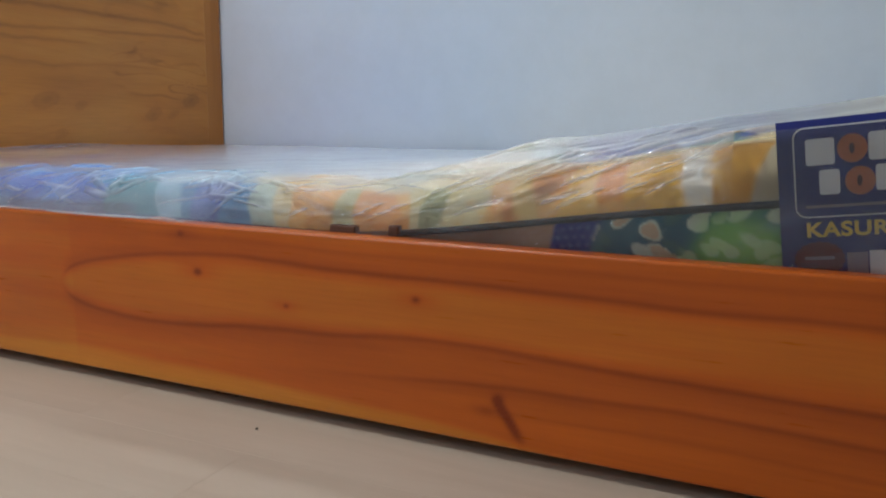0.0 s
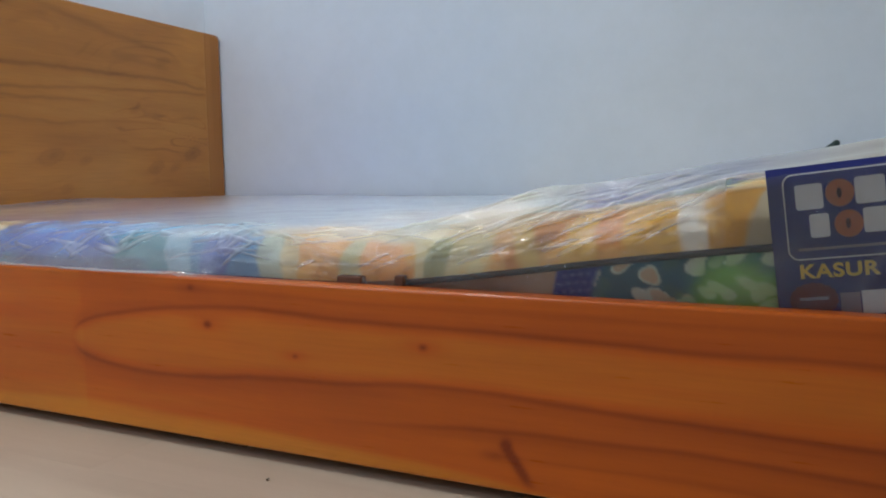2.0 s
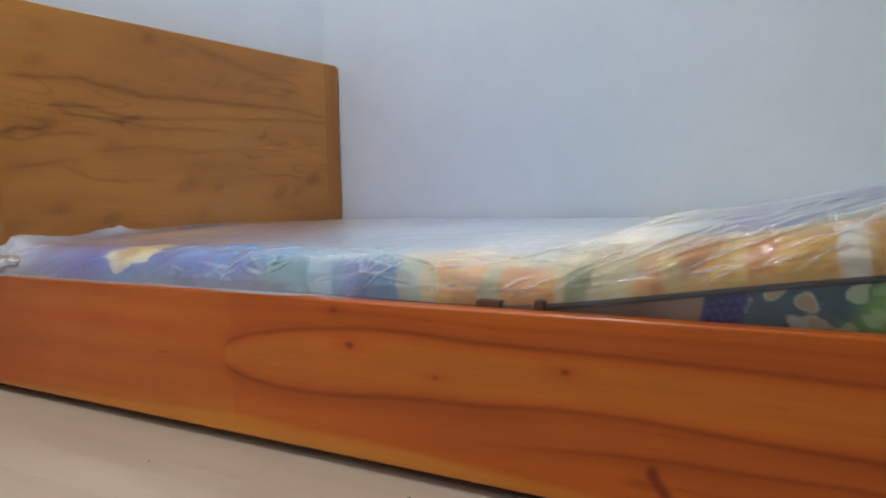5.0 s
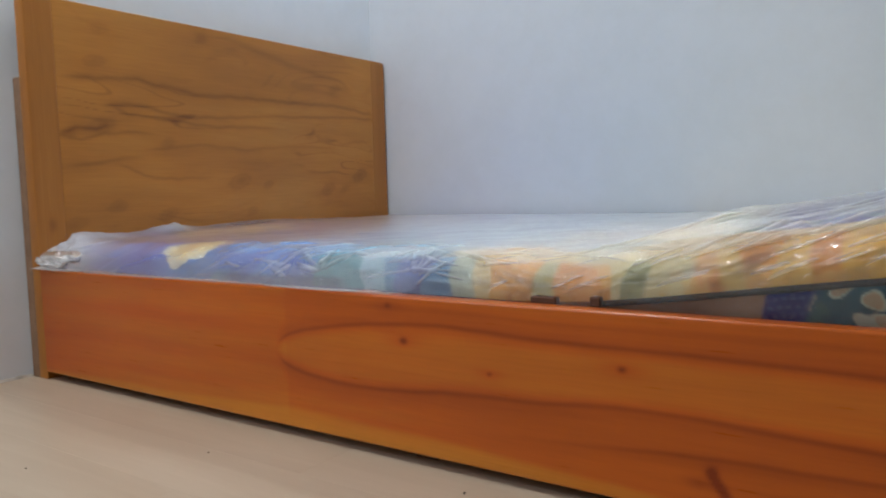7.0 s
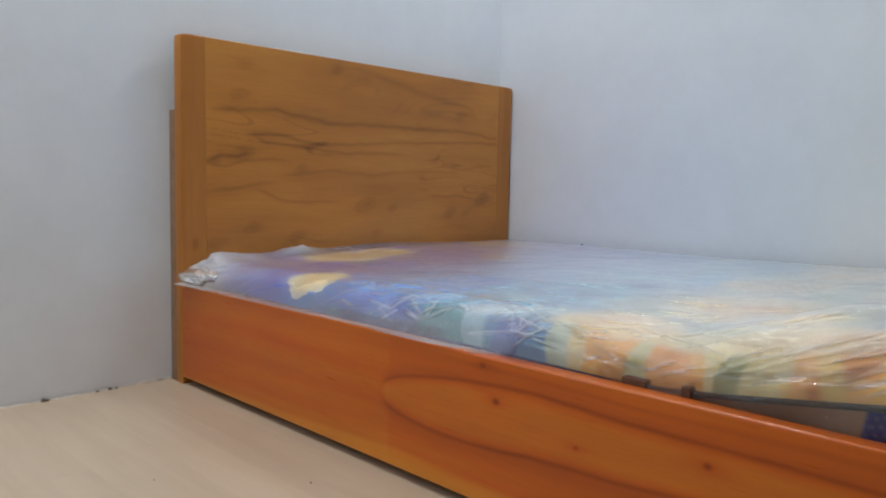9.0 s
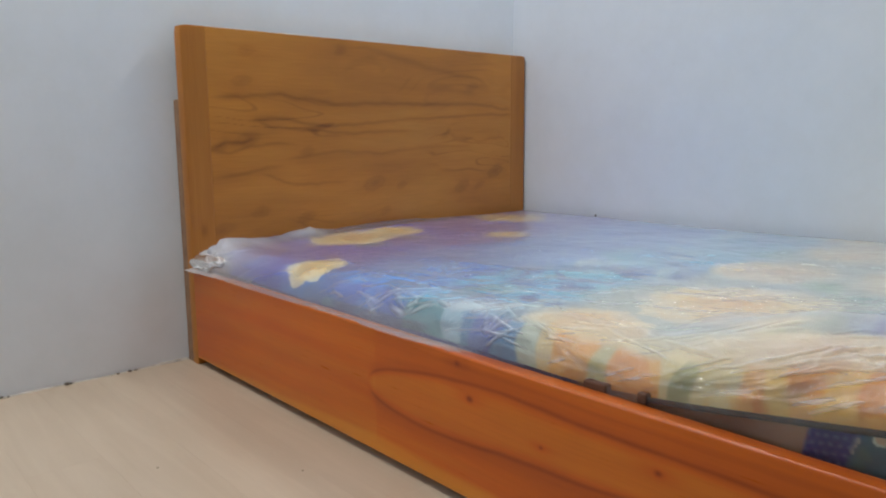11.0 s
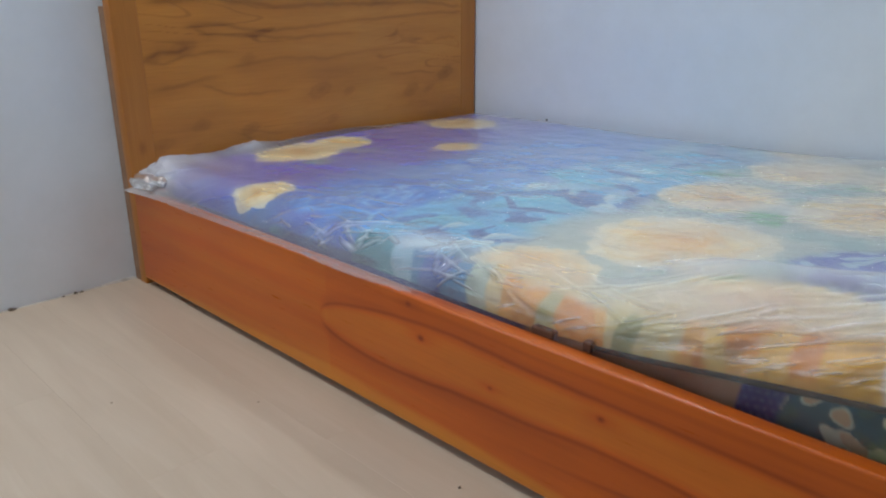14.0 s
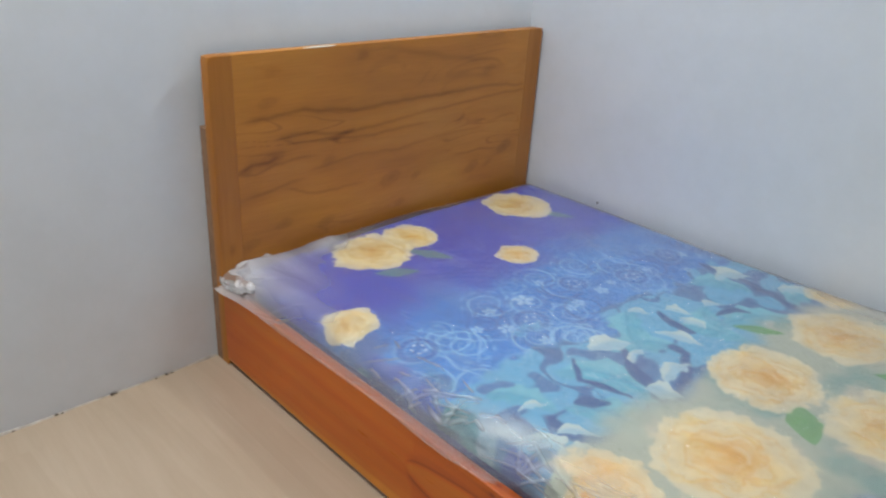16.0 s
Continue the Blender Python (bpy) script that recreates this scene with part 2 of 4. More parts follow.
def uneven_wall(name, across):
    """A plastered wall, slightly uneven in its plane and thick behind."""
    if across == "y":
        a, b = np.meshgrid(np.linspace(WINDOW_Y, NORTH + 0.05, 120), np.linspace(-0.02, TOP, 90), indexing="ij")
        depth = WEST + 0.004 * (fbm(a * 2.2 + 9, b * 2.2, 3) - 0.5)
        ob = sheet(name, depth, a, b, wall_paint)
    else:
        a, b = np.meshgrid(np.linspace(WEST - 0.05, EAST, 120), np.linspace(-0.02, TOP, 90), indexing="ij")
        depth = NORTH + 0.004 * (fbm(a * 2.2, b * 2.2 + 5, 8) - 0.5)
        ob = sheet(name, a, depth, b, wall_paint)
    solid = ob.modifiers.new("solid", "SOLIDIFY")
    solid.thickness, solid.offset = 0.12, -1.0
    return tagged(ob, "plain pale blue-white painted plaster wall", "wall", "", "structure")


uneven_wall("wall_west", "y")
uneven_wall("wall_north", "x")
wall("wall_east", block(EAST, EAST + 0.12, SOUTH - 0.12, NORTH + 0.13, -0.05, TOP))
wall("wall_south", block(WEST - 0.12, EAST, SOUTH - 0.12, SOUTH, -0.05, TOP))
for name, y0, y1, z0, z1 in (("wall_west_low", SOUTH, WINDOW_Y, -0.05, 0.9), ("wall_west_high", SOUTH, WINDOW_Y, 2.05, TOP), ("wall_west_side", SOUTH, -2.1, 0.9, 2.05)):
    wall(name, block(WEST - 0.12, WEST, y0, y1, z0, z1))
tagged(part("ceiling", block(WEST - 0.12, EAST + 0.12, SOUTH - 0.12, NORTH + 0.13, TOP, TOP + 0.1), ceiling_paint), "plain white painted ceiling", "ceiling", "", "structure")

floor = tagged(part("floor", block(WEST - 0.12, EAST, SOUTH, NORTH + 0.12, -0.06, -0.008), raw_board), "pale beige wood-look laminate plank floor", "floor", "", "structure")

# ---- the bed ----
WIDTH, RAIL, HEAD, LENGTH = 1.2, 0.24, 0.828, 2.02
bed = tagged(new("bed"), "orange-brown varnished wooden bed with tall plain headboard", "bed")


def rail_grain(x, z):
    """Cathedral figure that opens at a finger joint, with knots and paler sapwood below."""
    wob = 0.010 * (fbm(x * 5, z * 14, 21) - 0.5)
    zz = z + wob
    run = np.clip((x - 0.728) / 0.16, 0, None)
    middle = np.interp(x, [0.7, 0.9, 1.05, 1.3, 1.5, 1.8], [0.138, 0.146, 0.156, 0.163, 0.159, 0.154])
    half = 0.053 * np.sqrt(1 - np.exp(-1.6 * run)) + 1e-4
    half = half * np.interp(x, [0.7, 0.95, 1.3, 1.8], [1.0, 0.95, 0.68, 0.74])
    d = np.abs(zz - middle) - half
    g = 0.42 + 0.22 * (fbm(x * 2.2, z * 46, 4, 5) - 0.5) + 0.16 * (fbm(x * 1.1, z * 12, 6) - 0.5)
    ring = step(0.722, 0.75, x)
    g += 0.29 * ring * bell(d, 0.0036) + 0.14 * ring * bell(d - 0.008, 0.012)
    g -= 0.17 * ring * step(0.0, -0.02, d)
    third = np.interp(x, [0.9, 1.2, 1.42, 1.6, 1.8], [0.058, 0.071, 0.084, 0.086, 0.081])
    g += 0.26 * bell(zz - third, 0.0034) * step(1.1, 1.4, x) + 0.10 * bell(zz - third + 0.006, 0.008) * step(0.9, 1.4, x)
    g += 0.16 * bell(zz - 0.222, 0.004) * step(0.8, 1.0, x)
    g += 0.14 * bell(zz - third + 0.030, 0.003) * step(1.3, 1.5, x)
    left = 1 - step(0.748, 0.754, x)
    g += left * (-0.06 + 0.22 * (fbm(x * 1.4, zz * 40, 31, 4) - 0.5))
    sap = np.interp(x, [0, 0.5, 0.76, 1.03, 1.3, 1.5, 2], [0.020, 0.034, 0.046, 0.042, 0.032, 0.012, 0.0])
    # darker towards the foot: the weaker light there, put into the grain tone
    g += 0.08 * step(1.25, 1.75, x)
    g -= 0.36 * step(0.008, -0.006, zz - sap)
    for kx, kz, r, k in ((0.987, 0.177, 0.0045, 0.8), (1.307, 0.173, 0.004, 0.6), (1.127, 0.146, 0.0028, 0.5), (0.96, 0.226, 0.004, 0.35)):
        far = np.hypot((x - kx) * 0.75, z - kz)
        g += k * bell(far, r) + 0.18 * bell(np.hypot((x - kx) * 0.35, z - kz), r * 2.6)
    side = (x - 1.411) * 0.82 + (z - 0.068) * 0.57
    along = (x - 1.411) * 0.57 - (z - 0.068) * 0.82
    g += 0.75 * bell(side + 0.002, 0.0055) * step(-0.012, 0.0, along) * step(0.06, 0.030, along) + 0.3 * bell(np.hypot(x - 1.409, z - 0.072), 0.007)
    g += 0.30 * bell(np.hypot((x - 1.395) * 0.4, z - 0.056), 0.006)
    return np.clip(g, 0, 1)


def plank_x(name, x0, x1, y0, y1, z0, z1, fn, material, label):
    """A board along x, its face to -y, with eased long edges: grain follows fn(x, z)."""
    r = 0.004
    prof = [(y1, z0)] + [(y0 + r - r * math.sin(a), z0 + r - r * math.cos(a)) for a in np.linspace(0, math.pi / 2, 5)]
    prof += [(y0, z) for z in np.linspace(z0 + r, z1 - r, 90)[1:-1]]
    prof += [(y0 + r - r * math.cos(a), z1 - r + r * math.sin(a)) for a in np.linspace(0, math.pi / 2, 5)]
    prof += [(y, z1) for y in np.linspace(y0 + r, y1 - r, 8)[1:]] + [(y1, z1 - r), (y1, z0)]
    prof = np.array(prof)
    xs = np.linspace(x0, x1, 640)
    X = np.repeat(xs[:, None], len(prof), 1)
    Y = np.repeat(prof[None, :, 0], len(xs), 0)
    Z = np.repeat(prof[None, :, 1], len(xs), 0)
    return sheet(name, X, Y, Z, material, bed, label, grain=fn(X, Z - (Y - y0)))


plank_x("side_rail", 0.0, LENGTH, 0.0, 0.028, 0.016, RAIL, rail_grain, rail_wood, "orange varnished side rail with cathedral grain and knots")
plank_x("side_rail", 0.0, LENGTH, WIDTH - 0.028, WIDTH, 0.014, RAIL, lambda x, z: rail_grain(x * 0.7 + 0.9, z), rail_wood, "")
foot_bm = block(LENGTH, LENGTH + 0.028, 0.0, WIDTH, 0.014, RAIL, 0.004)
part("foot_rail", foot_bm, rail_wood, bed)
part("mattress_base", block(0.0, LENGTH, 0.028, WIDTH - 0.028, 0.085, 0.10), raw_board, bed, "plain pale board under the mattress")
for fx, fy in ((0.05, 0.05), (LENGTH - 0.05, 0.05), (0.05, WIDTH - 0.05), (LENGTH - 0.05, WIDTH - 0.05), (1.0, 0.05), (1.0, WIDTH - 0.05)):
    part("foot", block(fx - 0.02, fx + 0.02, fy - 0.02, fy + 0.02, 0.0, 0.085, 0.002), dark_tab, bed)

headboard = new("headboard")
headboard.parent = bed


def curve_line(y, z, ys, zs, thin, warp):
    """A dark grain line through a few heights, fading in and out at its ends."""
    here = np.interp(y, ys, zs) + warp
    ends = step(ys[0] - 0.03, ys[0] + 0.04, y) * step(ys[-1] + 0.03, ys[-1] - 0.04, y)
    return bell(z - here, thin) * ends


def panel_grain(y, z):
    """Flame-figured horizontal grain with dark mineral lines and small knots."""
    warp = 0.05 * (fbm(y * 2.4, z * 5, 41) - 0.5)
    zz = z + warp
    wig = 0.014 * (fbm(y * 9, z * 3, 43) - 0.5) + 0.006 * (fbm(y * 26, z * 9, 46) - 0.5)
    g = 0.40 + 0.24 * (fbm(y * 1.6, zz * 22, 44, 5) - 0.5) + 0.42 * (fbm(y * 2.6, z * 5, 47) - 0.5)
    g += 0.10 * step(0.68, 0.72, z + 0.03 * (y - 0.6)) * step(0.25, 0.5, y)
    middle = step(0.70, 0.62, z) * step(0.30, 0.42, z)
    flame = np.abs((fbm(y * 1.9 + 2, zz * 9 + 0.4 * np.sin(y * 5), 52, 3) * 9) % 1 - 0.5)
    g += 0.20 * step(0.40, 0.49, flame) * middle * step(0.44, 0.60, fbm(y * 3.1, z * 8, 55))
    g += 0.10 * step(0.30, 0.48, flame) * (1 - middle) * step(0.5, 0.65, fbm(y * 2.7, z * 7, 56))
    soft = 0.55 + 0.6 * fbm(y * 7, z * 2 + 3, 61, 3)
    for ys, zs, thin, k in (((0.08, 0.26, 0.43, 0.68, 0.92, 1.14), (0.661, 0.671, 0.656, 0.659, 0.665, 0.650), 0.0045, 0.42),
                            ((0.18, 0.29, 0.39, 0.55, 0.72, 0.92, 1.14), (0.606, 0.608, 0.594, 0.602, 0.618, 0.627, 0.634), 0.0036, 0.40),
                            ((0.19, 0.23, 0.34, 0.47, 0.70), (0.604, 0.584, 0.584, 0.574, 0.580), 0.003, 0.34),
                            ((0.06, 0.10, 0.15, 0.19), (0.536, 0.552, 0.550, 0.560), 0.004, 0.42),
                            ((0.06, 0.11, 0.17, 0.30), (0.534, 0.526, 0.540, 0.545), 0.003, 0.30),
                            ((0.28, 0.43, 0.59, 0.77, 0.95), (0.506, 0.524, 0.514, 0.532, 0.53), 0.0035, 0.26),
                            ((0.08, 0.16, 0.26), (0.468, 0.474, 0.484), 0.004, 0.30),
                            ((0.20, 0.27, 0.36, 0.46), (0.466, 0.440, 0.434, 0.438), 0.003, 0.30),
                            ((0.88, 0.98, 1.12), (0.560, 0.548, 0.560), 0.004, 0.28),
                            ((0.52, 0.60, 0.76, 0.98), (0.806, 0.800, 0.770, 0.742), 0.007, 0.20)):
        g += 0.52 * k * soft * curve_line(y, z, ys, zs, thin * 1.25, wig)
        g += 0.25 * k * curve_line(y, z, ys, zs, thin * 4, wig)
    for ky, kz, r, k in ((0.152, 0.704, 0.013, 0.55), (0.17, 0.777, 0.013, 0.45), (0.085, 0.540, 0.012, 0.4), (0.165, 0.56, 0.020, 0.35),
                         (0.334, 0.525, 0.010, 0.40), (0.834, 0.565, 0.010, 0.45), (1.06, 0.447, 0.018, 0.75), (0.563, 0.430, 0.020, 0.65),
                         (0.192, 0.372, 0.012, 0.50), (0.905, 0.400, 0.014, 0.65), (0.08, 0.33, 0.016, 0.5), (0.45, 0.795, 0.010, 0.4),
                         (0.66, 0.418, 0.012, 0.5), (0.33, 0.350, 0.014, 0.45), (0.98, 0.40, 0.010, 0.45), (0.60, 0.346, 0.012, 0.45), (0.95, 0.715, 0.012, 0.35)):
        rough_ = 0.5 + fbm(y * 22 + ky * 9, z * 44, 66)
        far = np.hypot((y - ky) * 0.55, (z - kz) - 0.2 * (y - ky)) * rough_
        g += 0.28 * k * bell(far, r * 0.75) + 0.11 * k * bell(far - 0.9 * r, 0.004) + 0.15 * k * bell(far, 2.2 * r)
    return np.clip(g, 0, 1)


def stile_grain(y, z):
    return np.clip(0.44 + 0.32 * (fbm(y * 60, z * 2.2, 71, 4) - 0.5) + 0.3 * bell(np.hypot(y - 0.035, (z - 0.335) * 0.5), 0.009), 0, 1)


def board_yz(name, y0, y1, z0, z1, x0, x1, fn, material, ny, nz, label="", r=0.0012, seam=0):
    """An upright board that faces +x, with eased edges all round the face."""
    ys = np.concatenate([[y0, y0], np.linspace(y0 + r, y1 - r, ny), [y1, y1]])
    zs = np.concatenate([[z0, z0], np.linspace(z0 + r, z1 - r, nz), [z1, z1]])
    Y, Z = np.meshgrid(ys, zs, indexing="ij")
    X = np.full(Y.shape, x1)
    X[[1, -2], :] = np.minimum(X[[1, -2], :], x1 - r)
    X[:, [1, -2]] = np.minimum(X[:, [1, -2]], x1 - r)
    X[[0, -1], :] = x0
    X[:, [0, -1]] = x0
    if seam:  # the outer top corner is worn round
        outer = y0 if seam < 0 else y1
        turn = step(0.020, 0.0, np.abs(Y - outer)) * step(z1 - 0.020, z1, Z)
        Y = Y - seam * 0.002 * turn
        Z = Z - 0.0025 * turn
    return sheet(name, X, Y, Z, material, headboard, label, grain=fn(Y, Z))


board_yz("stile", 0.0, 0.0625, 0.0, HEAD, -0.031, 0.0, stile_grain, stile_wood, 16, 160, "upright edge board of the headboard", 0.0003, -1)
board_yz("stile", WIDTH - 0.068, WIDTH, 0.0, HEAD, -0.031, 0.0, lambda y, z: stile_grain(y - 1.0, z + 3), stile_wood, 16, 160, "", 0.0003, 1)
board_yz("panel", 0.0626, WIDTH - 0.0681, 0.05, HEAD - 0.0004, -0.030, -0.0002, panel_grain, board_wood, 420, 300, "flame-grained golden brown headboard panel", 0.0003)
for y0 in (-0.001, WIDTH - 0.054):
    part("back_post", block(-0.060, -0.0312, y0, y0 + 0.05, 0.0, 0.655, 0.003), raw_timber, headboard, "post behind the headboard")
part("back_board", block(-0.0305, -0.026, 0.01, WIDTH - 0.01, 0.05, HEAD - 0.01), raw_board, headboard)
# pale sliver modelled in place of a lamp highlight along the top edge
glint = bmesh.new()
outline = [(-0.002, 0.262), (0.0006, 0.285), (0.0006, 0.345), (-0.003, 0.362), (-0.012, 0.34), (-0.010, 0.29)]
lower_ring = [glint.verts.new((x, y, HEAD - 0.001)) for x, y in outline]
upper_ring = [glint.verts.new((x - 0.0005, y, HEAD + 0.0012)) for x, y in outline]
glint.faces.new(upper_ring)
for k in range(6):
    glint.faces.new((lower_ring[k], lower_ring[(k + 1) % 6], upper_ring[(k + 1) % 6], upper_ring[k]))
part("edge_chip", glint, glint_white, headboard, "pale sliver standing in for a lamp highlight on the top edge")

# ---- the mattress ----
NEAR, FAR, M0, M1 = 0.040, 1.186, 0.014, 2.03
mattress = tagged(new("mattress"), "thin foam mattress, blue and peach rose print, bowed foot", "mattress")


def soft_rise(x, slope, bend=0.07, at=1.23):
    return slope * bend * np.log1p(np.exp(np.clip((x - at) / bend, -40, 40)))


def pipe_z(x):
    return 0.2385 + soft_rise(x, 0.132, 0.05, 1.215) + 0.002 * np.sin(x * 9)


def top_z(x, y):
    lump = 0.010 * (fbm(x * 3.2, y * 3.2, 81) - 0.5) + 0.004 * (fbm(x * 11, y * 11, 83) - 0.5)
    dip = 0.014 * step(0.10, 0.28, y) * step(1.25, 1.5, x)
    return 0.294 + 0.014 * step(0.0, 0.6, y) + soft_rise(x, 0.150) + lump - dip


ARC = 0.115


def mattress_points(xs, vs):
    """Places on the top panel: v runs from the near piping over the rounded edge and across to the far side."""
    X, V = np.meshgrid(xs, vs, indexing="ij")
    low, ry = pipe_z(X), 0.078
    a = np.clip(V / ARC, 0, 1) * math.pi / 2
    b = np.clip((FAR + 0.02 - V) / ARC, 0, 1) * math.pi / 2
    Y = np.where(V < ARC, NEAR + ry * (1 - np.cos(a) ** 0.75), np.where(V > FAR + 0.02 - ARC, FAR - ry * (1 - np.cos(b) ** 0.75), 0))
    flat = NEAR + ry + (V - ARC) / (FAR + 0.02 - 2 * ARC) * (FAR - NEAR - 2 * ry)
    Y = np.where((V >= ARC) & (V <= FAR + 0.02 - ARC), flat, Y)
    high = top_z(X, Y)
    rise = np.where(V < ARC, np.sin(a) ** 0.8, np.where(V > FAR + 0.02 - ARC, np.sin(b) ** 0.8, 1.0))
    end = np.sqrt(np.clip(1 - (1 - np.clip((X - M0) / 0.06, 0, 1)) ** 2, 0, 1))
    Z = low + (high - low) * rise * (0.25 + 0.75 * end)
    dent = 0.004 * np.sin(X * 46 + 5 * fbm(X * 4, V * 0, 5)) * bell(V - 0.05, 0.035)
    return X, Y + dent, Z, V


def near_mask(x, v, cx, cy, r):
    return (np.abs(x - cx) < r) & (np.abs(v - cy) < r)


def rose(colour, x, v, cx, cy, r, rim, mid, heart, seed, turn=0.0):
    """Lay one printed rose on the colours: rings of petals from the outside in, each pale at its rim."""
    at = near_mask(x, v, cx, cy, 1.35 * r)
    dx, dy, col = x[at] - cx, v[at] - cy, colour[at]
    wx = dx + 0.20 * r * (fbm(dx * 2.6 / r + seed, dy * 2.6 / r, seed) - 0.5) + 0.20 * r * (fbm(dx * 8 / r, dy * 8 / r + seed, seed + 8, 2) - 0.5)
    wy = dy + 0.20 * r * (fbm(dx * 2.6 / r, dy * 2.6 / r + seed, seed + 4) - 0.5) + 0.20 * r * (fbm(dx * 8 / r + seed, dy * 8 / r, seed + 9, 2) - 0.5)
    rho, around = np.hypot(wx, wy) / r, np.arctan2(wy, wx)
    streak = fbm(around * 3 + seed, rho * 2.2, seed + 6, 3)
    rim, mid, heart = np.asarray(rim), np.asarray(mid), np.asarray(heart)
    rng = random.Random(seed)
    for count, dist, size, depth in ((5, 0.52, 0.56, 0.0), (4, 0.33, 0.46, 0.35), (3, 0.19, 0.34, 0.7), (2, 0.08, 0.20, 1.0)):
        for k in range(count):
            a = turn + 2 * math.pi * (k + 0.35 * rng.random()) / count + depth * 2.1
            px, py = dist * math.cos(a), dist * math.sin(a)
            out = ((wx / r - px) * math.cos(a) + (wy / r - py) * math.sin(a)) / (size * (0.85 + 0.25 * rng.random()))
            side = (-(wx / r - px) * math.sin(a) + (wy / r - py) * math.cos(a)) / (size * (1.0 + 0.35 * rng.random()))
            q = np.hypot(out, side) + 0.07 * np.sin(5 * side + seed + k)
            cover = step(1.07, 0.90, q)
            lip = np.clip(0.5 + 0.55 * out, 0, 1) * 0.8 + 0.2 * q
            base = mid + (heart - mid) * (0.25 + 0.75 * depth)
            tone = base + (mid - base) * step(0.2, 0.6, lip)[:, None]
            tone = tone + (rim - tone) * (step(0.45, 0.95, lip) * (1 - 0.55 * depth))[:, None]
            tone = tone * (0.88 + 0.24 * streak)[:, None]
            col = col + (tone - col) * (cover * (0.96 if depth else 0.86))[:, None]
            col = col + (heart - col) * (0.45 * bell(q - 1.03, 0.07) * step(0.95, 0.6, rho))[:, None]
    swirl = 0.5 + 0.5 * np.sin(2 * around + 11 * rho + 5 * streak + seed)
    col = col + (heart - col) * (0.42 * step(0.45, 0.95, swirl) * step(0.62, 0.30, rho))[:, None]
    col = col + (heart - col) * (0.30 * bell(rho, 0.40))[:, None]
    made = colour.copy()
    made[at] = col
    return made


def leaf_shape(x, v, cx, cy, angle, long_, wide, lobes):
    p = ((x - cx) * math.cos(angle) + (v - cy) * math.sin(angle)) / long_
    s = (-(x - cx) * math.sin(angle) + (v - cy) * math.cos(angle)) / wide
    s = s + 0.75 * p * p - 0.3
    q = np.abs(p) ** 1.6 + (np.abs(s) * (1 + 0.16 * np.sin(p * lobes * 3.1 + 1))) ** 1.3
    return step(1.06, 0.94, q), p, s


def ribbon(colour, x, v, points, width, tone, strength=0.85):
    """A printed stroke along a few points, tapered at its ends and uneven in width."""
    px, pv = np.array(points).T
    pad = 2 * width
    at = (x > px.min() - pad) & (x < px.max() + pad) & (v > pv.min() - pad) & (v < pv.max() + pad)
    xx, vv, col = x[at], v[at], colour[at]
    far, n = np.full(xx.shape, 9.0), len(points) - 1
    for k in range(n):
        ax, av, bx, bv = px[k], pv[k], px[k + 1], pv[k + 1]
        u = np.clip(((xx - ax) * (bx - ax) + (vv - av) * (bv - av)) / ((bx - ax) ** 2 + (bv - av) ** 2), 0, 1)
        gone = (k + u) / n
        thick = width * (0.35 + 0.75 * np.sin(math.pi * (0.08 + 0.84 * gone))) * (0.6 + 0.8 * fbm(xx * 34, vv * 34, 171, 2))
        far = np.minimum(far, np.hypot(ax + u * (bx - ax) - xx, av + u * (bv - av) - vv) / thick)
    col = col + (np.asarray(tone) - col) * (strength * step(1.15, 0.80, far))[:, None]
    made = colour.copy()
    made[at] = col
    return made


def medallion(colour, x, v, cx, cy, r, tone, dark):
    """A ring of small dots inside fine concentric lines."""
    at = near_mask(x, v, cx, cy, 1.3 * r)
    dx, dy, col = x[at] - cx, v[at] - cy, colour[at]
    rho, th = np.hypot(dx, dy) / r, np.arctan2(dy, dx)
    col = col + (np.asarray(dark) - col) * (0.5 * step(1.0, 0.85, rho) * step(0.55, 0.7, rho) + 0.35 * step(0.55, 0.4, rho))[:, None]
    col = col + (np.asarray(tone) - col) * (0.55 * bell(rho - 1.02, 0.05) + 0.35 * bell(rho - 0.62, 0.04))[:, None]
    dots = step(0.34, 0.20, np.hypot((th * 5 / (2 * math.pi)) % 1 - 0.5, (rho - 0.36) * 3.2))
    col = col + (np.asarray(lin(196, 226, 244)) - col) * (0.85 * dots)[:, None]
    made = colour.copy()
    made[at] = col
    return made


def scroll(colour, x, v, cx, cy, r, turn, tone, strength):
    """One spiral scroll with dots, drawn in thin lines."""
    at = near_mask(x, v, cx, cy, 1.2 * r)
    dx, dy, col = x[at] - cx, v[at] - cy, colour[at]
    rho, th = np.hypot(dx, dy) / r, np.arctan2(dy, dx) + turn
    arm = np.abs(((np.log(rho + 0.05) * 1.5 - th / (2 * math.pi)) % 1) - 0.5)
    line = step(0.12, 0.06, arm) * step(1.05, 0.9, rho) * step(0.10, 0.2, rho)
    dots = step(0.32, 0.22, np.hypot((th * 9 / (2 * math.pi)) % 1 - 0.5, (rho - 1.0) * 5)) * step(-1, 0, np.cos(th))
    col = col + (np.asarray(tone) - col) * (strength * np.clip(line + 0.8 * dots, 0, 1))[:, None]
    made = colour.copy()
    made[at] = col
    return made


def small_flower(colour, x, v, cx, cy, r, tone):
    at = near_mask(x, v, cx, cy, 1.2 * r)
    dx, dy, col = x[at] - cx, v[at] - cy, colour[at]
    rho, th = np.hypot(dx, dy) / r, np.arctan2(dy, dx)
    petal = step(0.05, -0.05, rho - np.abs(np.cos(2.5 * th)) ** 0.5) * step(0.12, 0.2, rho)
    col = col + (np.asarray(tone) - col) * (0.75 * petal)[:, None]
    made = colour.copy()
    made[at] = col
    return made


